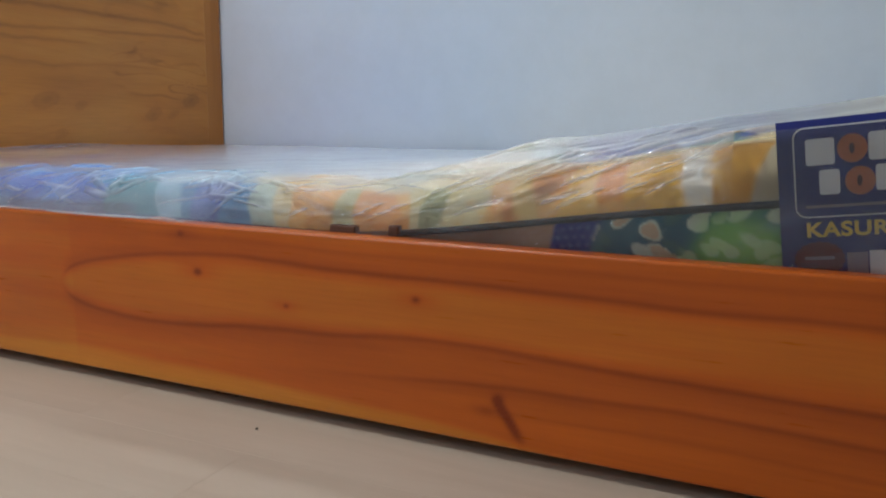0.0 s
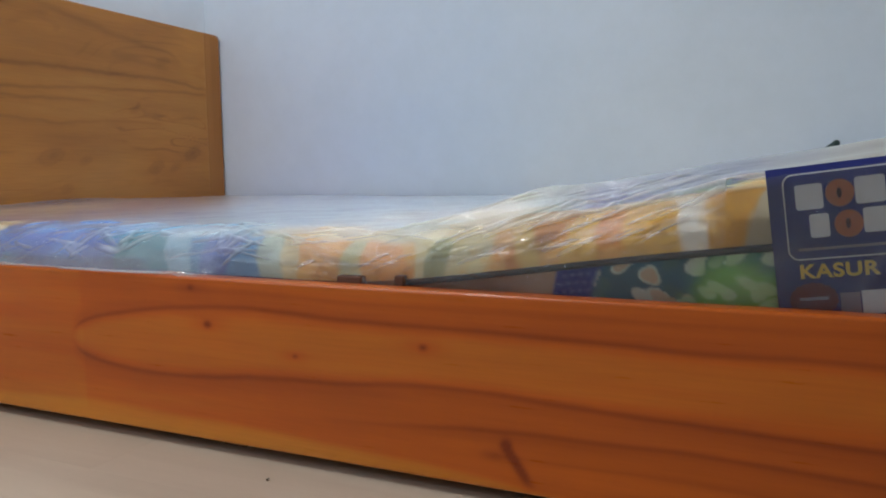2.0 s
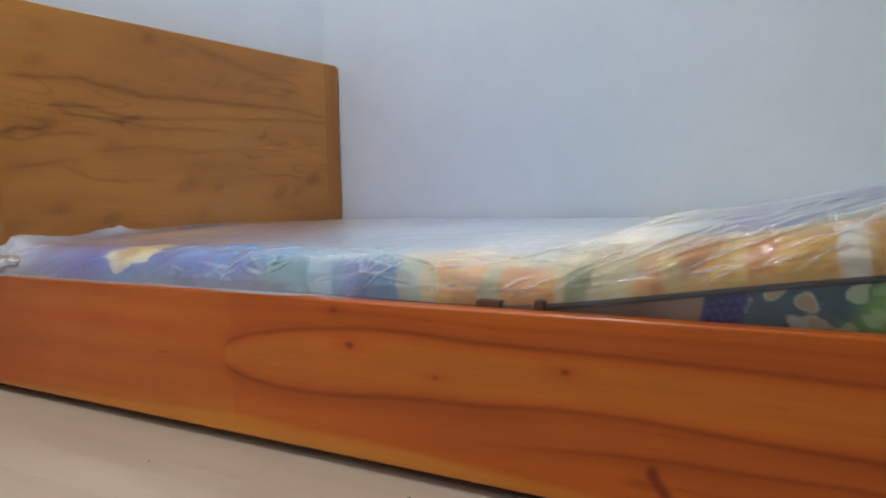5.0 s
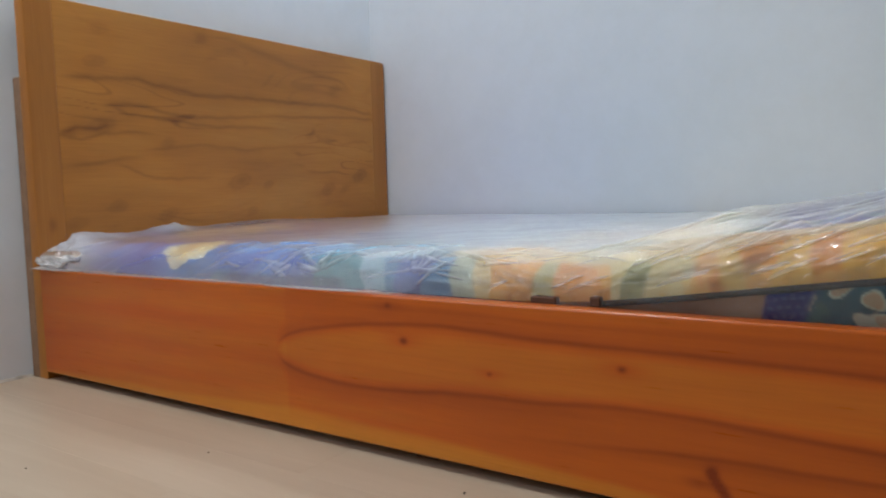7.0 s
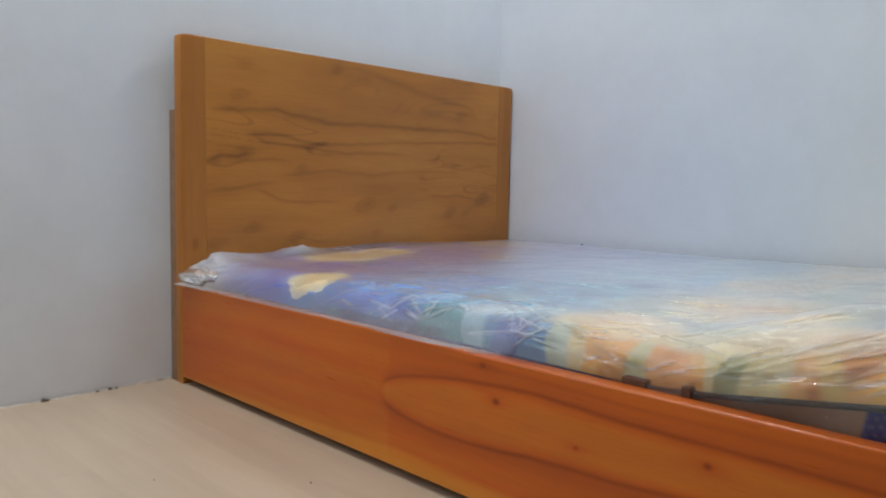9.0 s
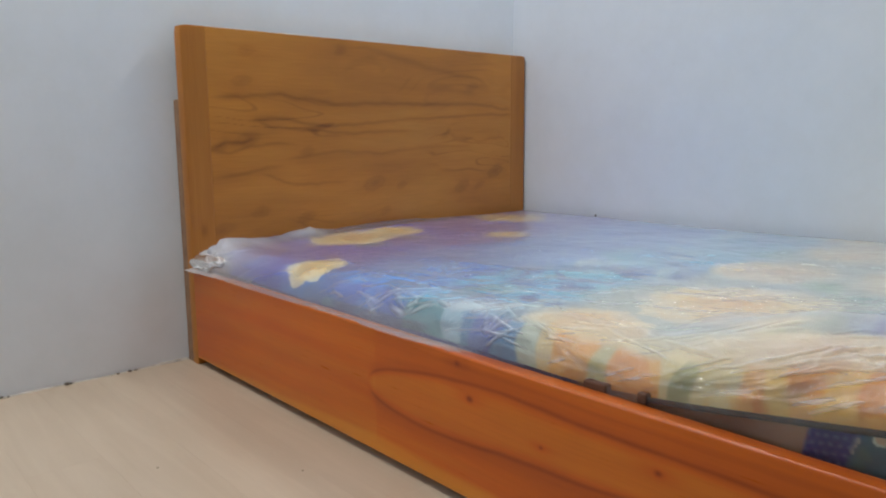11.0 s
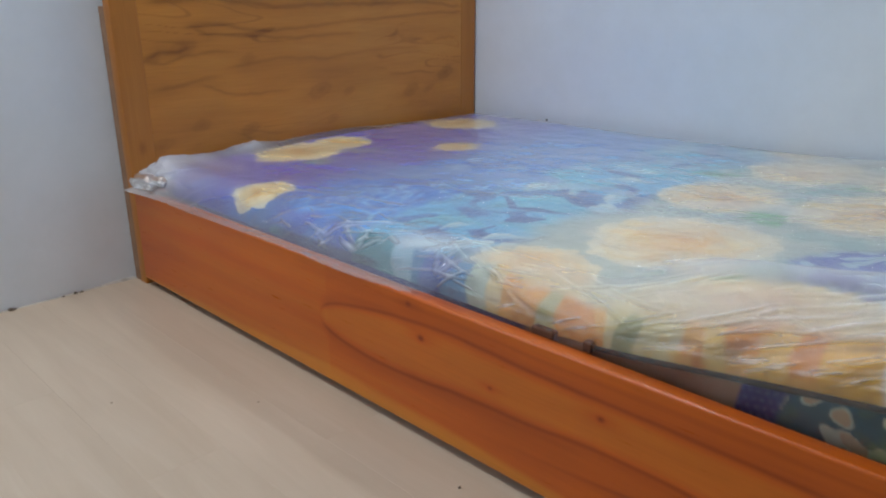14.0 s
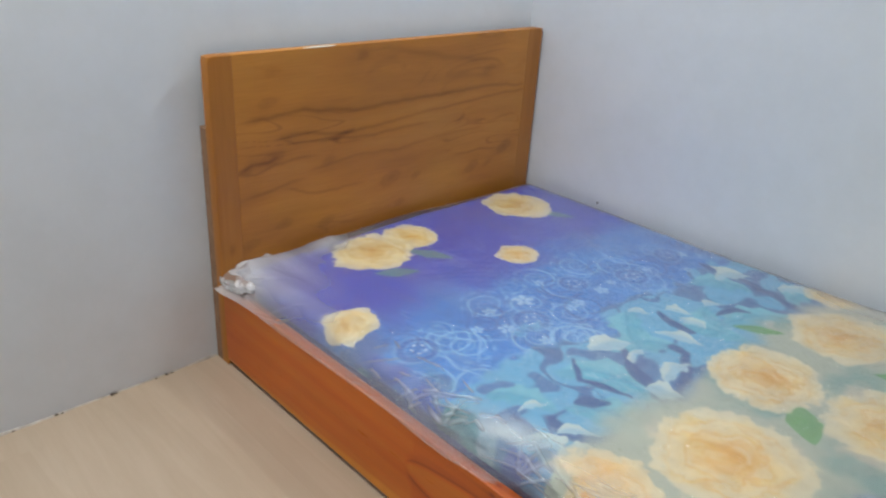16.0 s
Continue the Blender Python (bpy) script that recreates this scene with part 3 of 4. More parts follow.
CREAM, PEACH, ORANGE = lin(236, 226, 194), lin(238, 216, 146), lin(228, 178, 78)
YELLOW, GOLD, AMBER = lin(240, 222, 164), lin(236, 196, 108), lin(210, 142, 56)


def fabric_print(x, v):
    """The print of the top panel: violet at the head, then blue lace, turquoise leaves and peach roses."""
    n1 = fbm(x * 6, v * 6, 101)
    w = x + 0.14 * (n1 - 0.5) - 0.05 * (v - 0.6)
    rng = random.Random(5)
    col = np.zeros(x.shape + (3,)) + np.asarray(lin(62, 82, 200))
    col = blend(col, lin(66, 72, 188), step(0.5, 0.7, fbm(x * 5, v * 5, 102)) * 0.6)
    col = blend(col, lin(54, 138, 216), step(0.38, 0.55, w + 0.12 * (fbm(x * 9, v * 9, 103) - 0.5)))
    col = blend(col, lin(82, 162, 230), 0.6 * step(0.45, 0.7, fbm(x * 7, v * 7, 104)) * step(0.45, 0.6, w))
    lines = bell(w - 0.46, 0.07)
    col = blend(col, lin(70, 96, 196), 0.55 * lines * step(0.0, 0.8, np.sin(v * 420)))
    # blue lace of scrolls, small flowers and dots
    lace_at = step(0.38, 0.46, w) * step(1.0, 0.90, w)
    e1, e2, eho = cells(x * 46, v * 46, 109)
    col = blend(col, lin(40, 78, 168), 0.45 * lace_at * step(0.16, 0.06, e2 - e1) * step(0.42, 0.6, fbm(x * 8, v * 8, 111)))
    height = fbm(x * 8 + 0.7 * n1, v * 8, 107, 3)
    contour = np.abs((height * 11) % 1 - 0.5)
    col = blend(col, lin(146, 204, 238), 0.16 * lace_at * step(0.10, 0.03, contour))
    col = blend(col, lin(44, 84, 172), 0.18 * lace_at * step(0.40, 0.47, contour))
    for k in range(62):
        cx, cy = 0.40 + 0.49 * rng.random(), 0.03 + 1.15 * rng.random()
        if cx < 0.52 and rng.random() < 0.6:
            continue
        col = scroll(col, x, v, cx, cy, 0.034 + 0.036 * rng.random(), 6.3 * rng.random(), lin(152, 210, 240) if k % 3 else lin(40, 84, 168), 0.7)
    for k in range(20):
        col = small_flower(col, x, v, 0.46 + 0.40 * rng.random(), 0.03 + 1.13 * rng.random(), 0.014 + 0.008 * rng.random(), lin(176, 220, 242))
    for sx, sy, sr, st in ((0.30, 0.47, 0.050, 0.5), (0.33, 0.40, 0.032, 2.2), (0.36, 0.50, 0.028, 4.0), (0.30, 0.60, 0.040, 1.2), (0.34, 0.76, 0.030, 3.0)):
        col = scroll(col, x, v, sx, sy, sr, st, lin(150, 170, 232), 0.55)
    for cx, cy, r in ((0.685, 0.412, 0.045), (0.80, 0.262, 0.048), (0.605, 0.135, 0.045), (0.70, 0.80, 0.045), (0.63, 0.64, 0.04), (0.686, 1.0, 0.04), (0.72, 0.08, 0.04)):
        col = medallion(col, x, v, cx, cy, r, lin(150, 208, 238), lin(52, 96, 180))
    col = small_flower(col, x, v, 0.611, 0.467, 0.028, lin(190, 226, 244))
    for stroke in (((0.56, 0.19), (0.61, 0.21), (0.66, 0.25), (0.70, 0.30)), ((0.62, 0.28), (0.67, 0.26), (0.72, 0.20)), ((0.59, 0.56), (0.64, 0.55), (0.70, 0.58)), ((0.55, 0.86), (0.62, 0.84), (0.68, 0.88)), ((0.66, 0.16), (0.71, 0.15), (0.76, 0.17))):
        col = ribbon(col, x, v, stroke, 0.0042, lin(156, 208, 240), 0.55)
    # large turquoise leaves with slate-blue gaps between them and pale folded tips
    ragged = 0.16 * (fbm(x * 10, v * 10, 113) - 0.5) + 0.05 * (fbm(x * 34, v * 34, 115, 2) - 0.5)
    t_at = step(0.775, 0.80, w + ragged) * step(1.24, 1.12, w)
    col = blend(col, lin(108, 186, 222), t_at)
    wx, wv = x + 0.030 * (fbm(x * 13, v * 13, 117, 3) - 0.5), v + 0.030 * (fbm(x * 13 + 4, v * 13, 118, 3) - 0.5)
    gaps = np.abs(fbm(wx * 9, wv * 9, 116, 2) - 0.5)
    col = blend(col, lin(66, 108, 172), t_at * 0.85 * step(0.042, 0.022, gaps))
    col = blend(col, lin(74, 116, 180), t_at * 0.80 * step(0.57, 0.61, fbm(wx * 12 + 3, wv * 12, 119, 2)))
    for cx, cy, long_, wide, ang in ((0.94, 0.35, 0.105, 0.055, 0.35), (1.02, 0.25, 0.090, 0.045, 0.2), (0.915, 0.52, 0.085, 0.045, 1.0), (1.03, 0.85, 0.105, 0.050, 0.9), (0.85, 0.57, 0.075, 0.040, 2.2),
                                     (0.87, 0.95, 0.085, 0.045, 0.6), (0.99, 0.70, 0.080, 0.040, 0.4), (0.87, 0.17, 0.075, 0.036, 0.5), (1.05, 1.05, 0.070, 0.040, 1.4), (0.95, 0.76, 0.06, 0.03, 2.4)):
        top, p, q = leaf_shape(wx, wv, cx, cy, ang, long_, wide, 4)
        col = blend(col, lin(104, 192, 214), 0.92 * top)
        col = blend(col, lin(134, 208, 222), 0.7 * top * step(0.0, 0.5, q))
        col = blend(col, lin(74, 150, 200), 0.5 * top * (bell(q, 0.07) + 0.6 * step(0.2, 0.9, np.sin(9 * p + 4 * np.abs(q))) * step(0.1, -0.4, q)))
    veins = np.abs((fbm(wx * 15, wv * 15, 121, 3) * 7) % 1 - 0.5)
    col = blend(col, lin(60, 112, 178), 0.55 * t_at * step(0.05, 0.015, veins) * step(0.45, 0.6, fbm(x * 9, v * 9, 122)))
    col = blend(col, lin(190, 224, 232), 0.6 * t_at * step(0.44, 0.485, veins) * step(0.50, 0.62, fbm(x * 11 + 2, v * 11, 123)))
    slate = lin(52, 92, 158)
    for width, stroke in ((0.013, ((0.89, 0.47), (0.948, 0.424), (0.996, 0.403), (1.052, 0.378), (1.09, 0.379), (1.137, 0.43))),
                          (0.010, ((0.96, 0.572), (1.003, 0.571), (1.036, 0.507), (1.057, 0.437), (1.077, 0.39))),
                          (0.006, ((0.853, 0.353), (0.91, 0.303), (0.958, 0.322), (1.01, 0.33))), (0.009, ((0.945, 0.242), (0.99, 0.279))),
                          (0.013, ((0.951, 0.163), (0.994, 0.151), (1.026, 0.173), (1.083, 0.223))), (0.008, ((0.896, 0.116), (0.951, 0.102), (1.007, 0.095))),
                          (0.011, ((0.877, 1.039), (0.953, 1.014), (1.012, 1.002), (1.075, 0.971), (1.125, 1.006)))):
        col = ribbon(col, wx, wv, stroke, width * 1.25, slate, 0.92)
    for width, stroke in ((0.012, ((0.935, 1.132), (0.981, 1.111), (1.012, 1.12))), (0.008, ((0.784, 1.015), (0.828, 1.023))), (0.008, ((0.952, 0.791), (0.965, 0.847), (0.994, 0.857))),
                          (0.006, ((1.097, 0.80), (1.164, 0.74), (1.211, 0.717))), (0.006, ((1.085, 0.197), (1.138, 0.173), (1.174, 0.149))), (0.010, ((0.86, 0.68), (0.91, 0.66), (0.96, 0.66)))):
        col = ribbon(col, wx, wv, stroke, width * 1.25, slate, 0.92)
    wx, wv = x + 0.045 * (fbm(x * 20, v * 20, 117, 3) - 0.5), v + 0.045 * (fbm(x * 20 + 4, v * 20, 118, 3) - 0.5)
    for cx, cy, long_, wide, ang in ((0.861, 0.457, 0.040, 0.024, 1.1), (0.952, 0.622, 0.046, 0.014, 0.2), (1.022, 0.484, 0.040, 0.020, 1.6), (1.035, 0.410, 0.032, 0.020, 0.6), (0.996, 0.175, 0.034, 0.014, 0.8),
                                     (0.985, 0.112, 0.034, 0.016, 0.3), (0.89, 0.174, 0.026, 0.012, 1.3), (0.863, 1.021, 0.040, 0.026, 1.2), (1.013, 1.076, 0.034, 0.022, 1.0), (0.882, 0.728, 0.026, 0.012, 0.4),
                                     (0.932, 0.702, 0.026, 0.012, 0.2), (0.916, 0.824, 0.030, 0.012, 1.0), (1.035, 0.140, 0.026, 0.016, 0.9), (0.83, 0.64, 0.022, 0.010, 0.8), (0.93, 0.47, 0.022, 0.010, 2.0)):
        top, p, q = leaf_shape(wx, wv, cx, cy, ang, long_ * 1.25, wide * 1.3, 3)
        col = blend(col, lin(178, 214, 226), 0.9 * top)
        col = blend(col, lin(222, 232, 220), 0.7 * top * step(-0.2, 0.5, q))
    # dark teal along the near edge before the roses
    edge_at = step(0.13, 0.07, v) * step(0.30, 0.5, x) * step(1.08, 1.04, x)
    col = blend(col, lin(66, 104, 166), 0.75 * edge_at * step(0.40, 0.55, fbm(x * 14, v * 14, 125)))
    col = blend(col, lin(70, 150, 160), 0.8 * edge_at * step(0.55, 0.66, fbm(x * 11 + 3, v * 12, 128)))
    # soft pale oval laid over the teal near edge
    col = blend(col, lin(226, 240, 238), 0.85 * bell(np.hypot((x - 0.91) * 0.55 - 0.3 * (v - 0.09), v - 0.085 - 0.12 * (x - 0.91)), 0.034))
    # pale ground of the rose field
    f_at = step(1.04, 1.12, w + 0.05 * (fbm(x * 12, v * 12, 126) - 0.5) + 0.02)
    ground = np.zeros(col.shape) + np.asarray(lin(188, 196, 180))
    ground = blend(ground, lin(150, 180, 172), step(0.5, 0.7, fbm(x * 7, v * 7, 127)))
    ground = blend(ground, lin(206, 204, 186), step(0.55, 0.7, fbm(x * 10 + 5, v * 10, 129)))
    col = blend(col, ground, f_at)
    # blue corner with white and green leaves
    b_at = step(0.20, 0.16, np.hypot((x - 1.575) * 1.05, (v - 0.27) * 1.05) + 0.10 * (fbm(x * 12, v * 12, 131) - 0.5))
    col = blend(col, lin(72, 90, 182), b_at)
    h1, h2, hho = cells(x * 40 + 0.6 * np.sin(v * 60), v * 40, 133)
    col = blend(col, lin(176, 206, 214), b_at * step(0.52, 0.40, h1) * step(0.35, 0.4, hho) * 0.85)
    col = blend(col, lin(120, 190, 84), b_at * step(0.10, 0.04, np.hypot((x - 1.62) * 0.8, (v - 0.38) * 0.8)) * 0.8 * step(0.62, 0.45, h1))
    # leaves
    for lx, ly, ang, long_, wide in ((1.275, 0.515, 2.2, 0.07, 0.036), (1.05, 0.80, 0.6, 0.06, 0.02), (1.36, 0.82, 0.4, 0.06, 0.025), (0.27, 0.47, 0.5, 0.07, 0.025), (0.30, 0.33, 1.0, 0.06, 0.025), (0.30, 0.98, 0.5, 0.06, 0.022), (1.34, 0.18, 0.8, 0.05, 0.015)):
        p = (x - lx) * math.cos(ang) + (v - ly) * math.sin(ang)
        s = -(x - lx) * math.sin(ang) + (v - ly) * math.cos(ang)
        leaf = step(1.05, 0.9, np.abs(p) / long_ + (np.abs(s) / wide) ** 1.5)
        col = blend(col, lin(104, 172, 88), leaf * (0.85 if lx > 1 else 0.5))
    # roses
    for k, (cx, cy, r, tone) in enumerate(((0.15, 0.50, 0.075, 0), (0.165, 0.36, 0.105, 0), (0.42, 0.088, 0.062, 0), (0.42, 0.66, 0.056, 1), (0.17, 0.94, 0.100, 0),
                                           (1.225, 0.315, 0.120, 1), (1.15, 0.615, 0.105, 1), (1.20, 0.915, 0.105, 1), (1.42, 0.625, 0.120, 1), (1.125, 0.075, 0.092, 2),
                                           (1.43, 0.085, 0.125, 3), (1.10, 1.13, 0.07, 1), (1.42, 0.90, 0.10, 1), (1.45, 1.13, 0.09, 1), (1.66, 0.70, 0.12, 1),
                                           (1.62, 0.10, 0.07, 3), (1.75, 0.40, 0.12, 2), (1.68, 1.0, 0.12, 1), (1.85, 0.12, 0.12, 2), (1.9, 0.75, 0.12, 1))):
        rim, mid, heart = ((lin(242, 234, 196), lin(240, 220, 152), lin(216, 172, 84)), (CREAM, PEACH, ORANGE), (lin(240, 226, 186), lin(240, 206, 132), ORANGE), (YELLOW, GOLD, AMBER))[tone]
        col = rose(col, x, v, cx, cy, r * (1.12 if cx > 1 else 1.04), rim, mid, heart, 140 + 7 * k, 0.9 * k)
    # long petals and leaves that wrap down over the near edge, in slanting wedges of plain colour
    lean = x + 0.22 * (v - 0.04) * np.sin(x * 37) + 0.022 * (fbm(x * 30, v * 16, 151, 2) - 0.5)
    ends = (0.42, 0.64, 0.70, 0.78, 0.875, 0.915, 0.935, 1.00, 1.035, 1.075, 1.105, 1.170, 1.200, 1.275, 1.295, 1.325, 1.375, 1.405, 1.425, 1.465, 1.500, 1.530, 1.585, 1.615, 1.660)
    tones = (lin(96, 104, 176), lin(84, 108, 190), lin(92, 132, 202), lin(82, 106, 186), lin(76, 142, 150), lin(150, 184, 198), lin(82, 130, 170), lin(74, 94, 168), lin(96, 148, 190),
             lin(192, 202, 182), lin(224, 204, 150), lin(228, 170, 86), lin(196, 190, 134), lin(224, 158, 74), lin(220, 206, 150), lin(168, 168, 122), lin(226, 212, 158),
             lin(222, 150, 64), lin(230, 198, 112), lin(224, 154, 58), lin(230, 186, 84), lin(220, 148, 42), lin(232, 182, 62), lin(236, 228, 208), lin(220, 160, 34), lin(196, 184, 150))
    side = np.zeros(col.shape) + np.asarray(tones[0])
    for edge, tone in zip(ends, tones[1:]):
        side = blend(side, tone, step(edge - 0.004, edge + 0.004, lean))
    side = blend(side, lin(236, 196, 110), 0.5 * step(1.09, 1.12, x) * step(0.56, 0.66, fbm(x * 40 + 9 * v, v * 18, 153, 3)))
    side = blend(side, lin(50, 44, 88), 0.7 * step(0.020, 0.010, v) * step(0.32, 0.36, x) * step(0.86, 0.82, x))
    reach = 0.064 + 0.030 * (fbm(x * 12, x * 0 + 7, 157, 3) - 0.5) * 2 + 0.012 * step(1.4, 1.6, x)
    low = step(reach + 0.014, reach - 0.008, v) * step(0.48, 0.60, x)
    col = blend(col, lin(232, 218, 178), 0.75 * step(0.135, 0.09, v) * step(1.06, 1.12, x))
    return blend(col, side, low * 0.97)


xs = np.linspace(M0, M1, 960)
vs = np.concatenate([np.linspace(0, ARC, 48)[:-1], np.linspace(ARC, FAR + 0.02 - ARC, 470), np.linspace(FAR + 0.02 - ARC, FAR + 0.02, 16)[1:]])
X, Y, Z, V = mattress_points(xs, vs)
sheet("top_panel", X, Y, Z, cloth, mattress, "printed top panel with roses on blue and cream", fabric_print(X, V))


def band_print(x, d):
    """The side border: plain tan, then dotted navy, then pale flowers with green leaves. d: metres below the piping."""
    col = np.zeros(x.shape + (3,)) + np.asarray(lin(150, 108, 74))
    col = blend(col, lin(186, 156, 128), step(1.36, 1.44, x))
    col = blend(col, lin(48, 60, 124), step(1.16, 1.14, x))
    navy = step(1.453, 1.458, x + 0.15 * d)
    col = blend(col, lin(50, 66, 150), navy)
    u, w = x * 110, d * 110
    dot = np.hypot((u + 0.5 * (np.floor(w) % 2)) % 1 - 0.5, w % 1 - 0.5)
    col = blend(col, lin(110, 126, 190), navy * step(0.30, 0.18, dot) * 0.7)
    leafy = step(1.50, 1.515, x + 0.3 * d)
    col = blend(col, lin(62, 112, 128), leafy)
    c1, c2, cw = cells(x * 44 + 0.5 * np.sin(d * 90), d * 44, 163)
    col = blend(col, lin(226, 234, 214), leafy * step(0.52, 0.44, c1) * step(0.34, 0.38, cw))
    col = blend(col, lin(90, 130, 120), leafy * step(0.45, 0.3, c1) * step(0.40, 0.35, cw) * 0.7)
    green = leafy * step(0.065, 0.03, np.hypot(x - 1.64, (d - 0.05) * 1.2) + 0.03 * (fbm(x * 30, d * 30, 165) - 0.5))
    col = blend(col, lin(146, 204, 74), green * 0.85)
    col = blend(col, lin(206, 236, 170), green * step(0.40, 0.28, c1) * 0.8)
    return blend(col, lin(216, 176, 126), leafy * step(0.40, 0.34, c1) * step(0.85, 0.88, cw) * 0.7) * 1.15


xb, db = np.meshgrid(np.linspace(M0, M1, 900), np.linspace(0.0, 0.135, 60), indexing="ij")
zb = np.maximum(pipe_z(xb) - db, 0.1005)
sheet("side_band", xb, NEAR + 0.003 + 0.004 * np.sin(db / 0.135 * math.pi) * -1, zb, cloth, mattress, "printed side border, tan, navy dotted and leafy green", band_print(xb, db))
under = block(M0 + 0.01, M1, NEAR + 0.008, FAR - 0.004, 0.1005, 0.225)
part("foam_core", under, cloth, mattress)
part("piping", tube([(x, NEAR - 0.001, float(pipe_z(x)) - 0.003) for x in np.linspace(1.255, M1, 60)], 0.0038), piping_cloth, mattress, "dark grey corded piping", True)
part("piping", tube([(x, FAR + 0.003, float(pipe_z(x)) - 0.002) for x in np.linspace(M0, M1, 60)], 0.0045), piping_cloth, mattress, "", True)
part("fabric_tab", block(1.173, 1.209, NEAR - 0.011, NEAR + 0.002, 0.236, 0.2480, 0.002), dark_tab, mattress, "dark brown tab at the mattress edge")
part("fabric_tab", block(1.255, 1.268, NEAR - 0.011, NEAR + 0.002, 0.238, 0.2515, 0.002), dark_tab, mattress)

corner = bmesh.new()
bmesh.ops.create_cone(corner, cap_ends=True, segments=5, radius1=0.026, radius2=0.006, depth=0.04, matrix=pose(1.795, 1.17, 0.420, 10, 25, 0))
bmesh.ops.bevel(corner, geom=corner.edges[:], offset=0.002, segments=1, affect="EDGES")
part("corner_tab", corner, green_tab, mattress, "dark green fabric corner standing up")

# ---- the sewn maker's label on the mattress side ----
label_at = pose(1.6835, NEAR - 0.0065, 0.2275, 0, -7.0, 0)


def flat(shapes, depth, lift):
    """Flat outlines in the plane of the label (right, up), given a little thickness."""
    bm = bmesh.new()
    for pts in shapes:
        front = [bm.verts.new(label_at @ Vector((u, -lift, w))) for u, w in pts]
        back = [bm.verts.new(label_at @ Vector((u, -lift + depth, w))) for u, w in pts]
        bm.faces.new(front)
        for k in range(len(pts)):
            bm.faces.new((front[k], back[k], back[(k + 1) % len(pts)], front[(k + 1) % len(pts)]))
    bmesh.ops.recalc_face_normals(bm, faces=bm.faces[:])
    return bm


def rect(u0, u1, w0, w1, r=0.0, n=5):
    if not r:
        return [(u0, w0), (u1, w0), (u1, w1), (u0, w1)]
    pts = []
    for cu, cw, a0 in ((u1 - r, w0 + r, -90), (u1 - r, w1 - r, 0), (u0 + r, w1 - r, 90), (u0 + r, w0 + r, 180)):
        pts += [(cu + r * math.cos(radians(a0 + 90 * k / n)), cw + r * math.sin(radians(a0 + 90 * k / n))) for k in range(n + 1)]
    return pts


def oval(cu, cw, ru, rw, n=24):
    return [(cu + ru * math.cos(2 * math.pi * k / n), cw + rw * math.sin(2 * math.pi * k / n)) for k in range(n)]


sewn = part("label", flat([rect(0, 0.26, 0.0, 0.147)], 0.0012, 0.0), label_blue, mattress, "navy blue paper label with white frame")
outer, inner = rect(0.0135, 0.245, 0.056, 0.140, 0.010, 6), rect(0.0148, 0.2437, 0.0573, 0.1387, 0.0088, 6)
bm = bmesh.new()
ro, ri = ([bm.verts.new(label_at @ Vector((u, -0.0006, w))) for u, w in ring] for ring in (outer, inner))
for k in range(len(ro)):
    bm.faces.new((ro[k], ro[(k + 1) % len(ro)], ri[(k + 1) % len(ro)], ri[k]))
part("frame_line", bm, label_white, sewn)
# the maker's name as plain white blocks and orange rings, the word below it in letters
for u0, u1, w0, w1 in ((0.0240, 0.0480, 0.1045, 0.1290), (0.0750, 0.1000, 0.1055, 0.1310), (0.105, 0.128, 0.107, 0.1325), (0.133, 0.150, 0.108, 0.134),
                       (0.0345, 0.0515, 0.0770, 0.1000), (0.0800, 0.1030, 0.0780, 0.1015), (0.108, 0.133, 0.079, 0.103)):
    part("letter_block", flat([rect(u0, u1, w0, w1, 0.0025, 2)], 0.0004, 0.0006), label_white, sewn, "plain white block")
for cu, cw in ((0.0623, 0.1178), (0.0677, 0.0880)):
    part("ring", flat([oval(cu, cw, 0.0122, 0.0130)], 0.0004, 0.0006), label_orange, sewn, "orange disc with a dark slit")
    part("slit", flat([oval(cu - 0.0005, cw, 0.0022, 0.0052, 12)], 0.0003, 0.0011), label_brown, sewn)
part("small_print", flat([rect(0.0225, 0.20, 0.0650, 0.0675)], 0.0004, 0.0006), label_grey, sewn)
text = bpy.data.curves.new("word", "FONT")
text.body, text.size, text.extrude, text.space_character = "KASUR", 0.0185, 0.0002, 1.08
text.offset = 0.0006
word = new("word_source", text)
scene.view_layers[0].update()
word_mesh = bpy.data.meshes.new_from_object(word)
bpy.data.objects.remove(word)
word_mesh.materials.clear()
word_mesh.materials.append(label_yellow)
word_mesh.transform(label_at @ Matrix.Translation((0.0215, -0.0009, 0.0385)) @ pose(0, 0, 0, 90, 0, 0) @ Matrix.Diagonal((1.12, 1, 1, 1)))
word_ob = tagged(new("word", word_mesh), "yellow printed word")
word_ob.parent = sewn
seal = part("seal", flat([[(0.0320 + (0.0205 + 0.0012 * (k % 2)) * math.cos(2 * math.pi * k / 36), 0.0170 + (0.0160 + 0.001 * (k % 2)) * math.sin(2 * math.pi * k / 36)) for k in range(36)]], 0.0004, 0.0006), label_red, sewn, "dark red scalloped seal")
part("seal_print", flat([rect(0.0195, 0.0445, 0.0165, 0.0195)], 0.0003, 0.0010), label_grey, sewn)
part("pale_panel", flat([rect(0.0547, 0.0715, 0.001, 0.0222)], 0.0004, 0.0006), label_grey, sewn)
part("pale_panel", flat([rect(0.0727, 0.150, 0.001, 0.0235)], 0.0004, 0.0006), label_white, sewn)

# ---- the clear plastic wrap ----
wrap = tagged(new("plastic_wrap"), "clear creased plastic wrap over the new mattress", "plastic film")


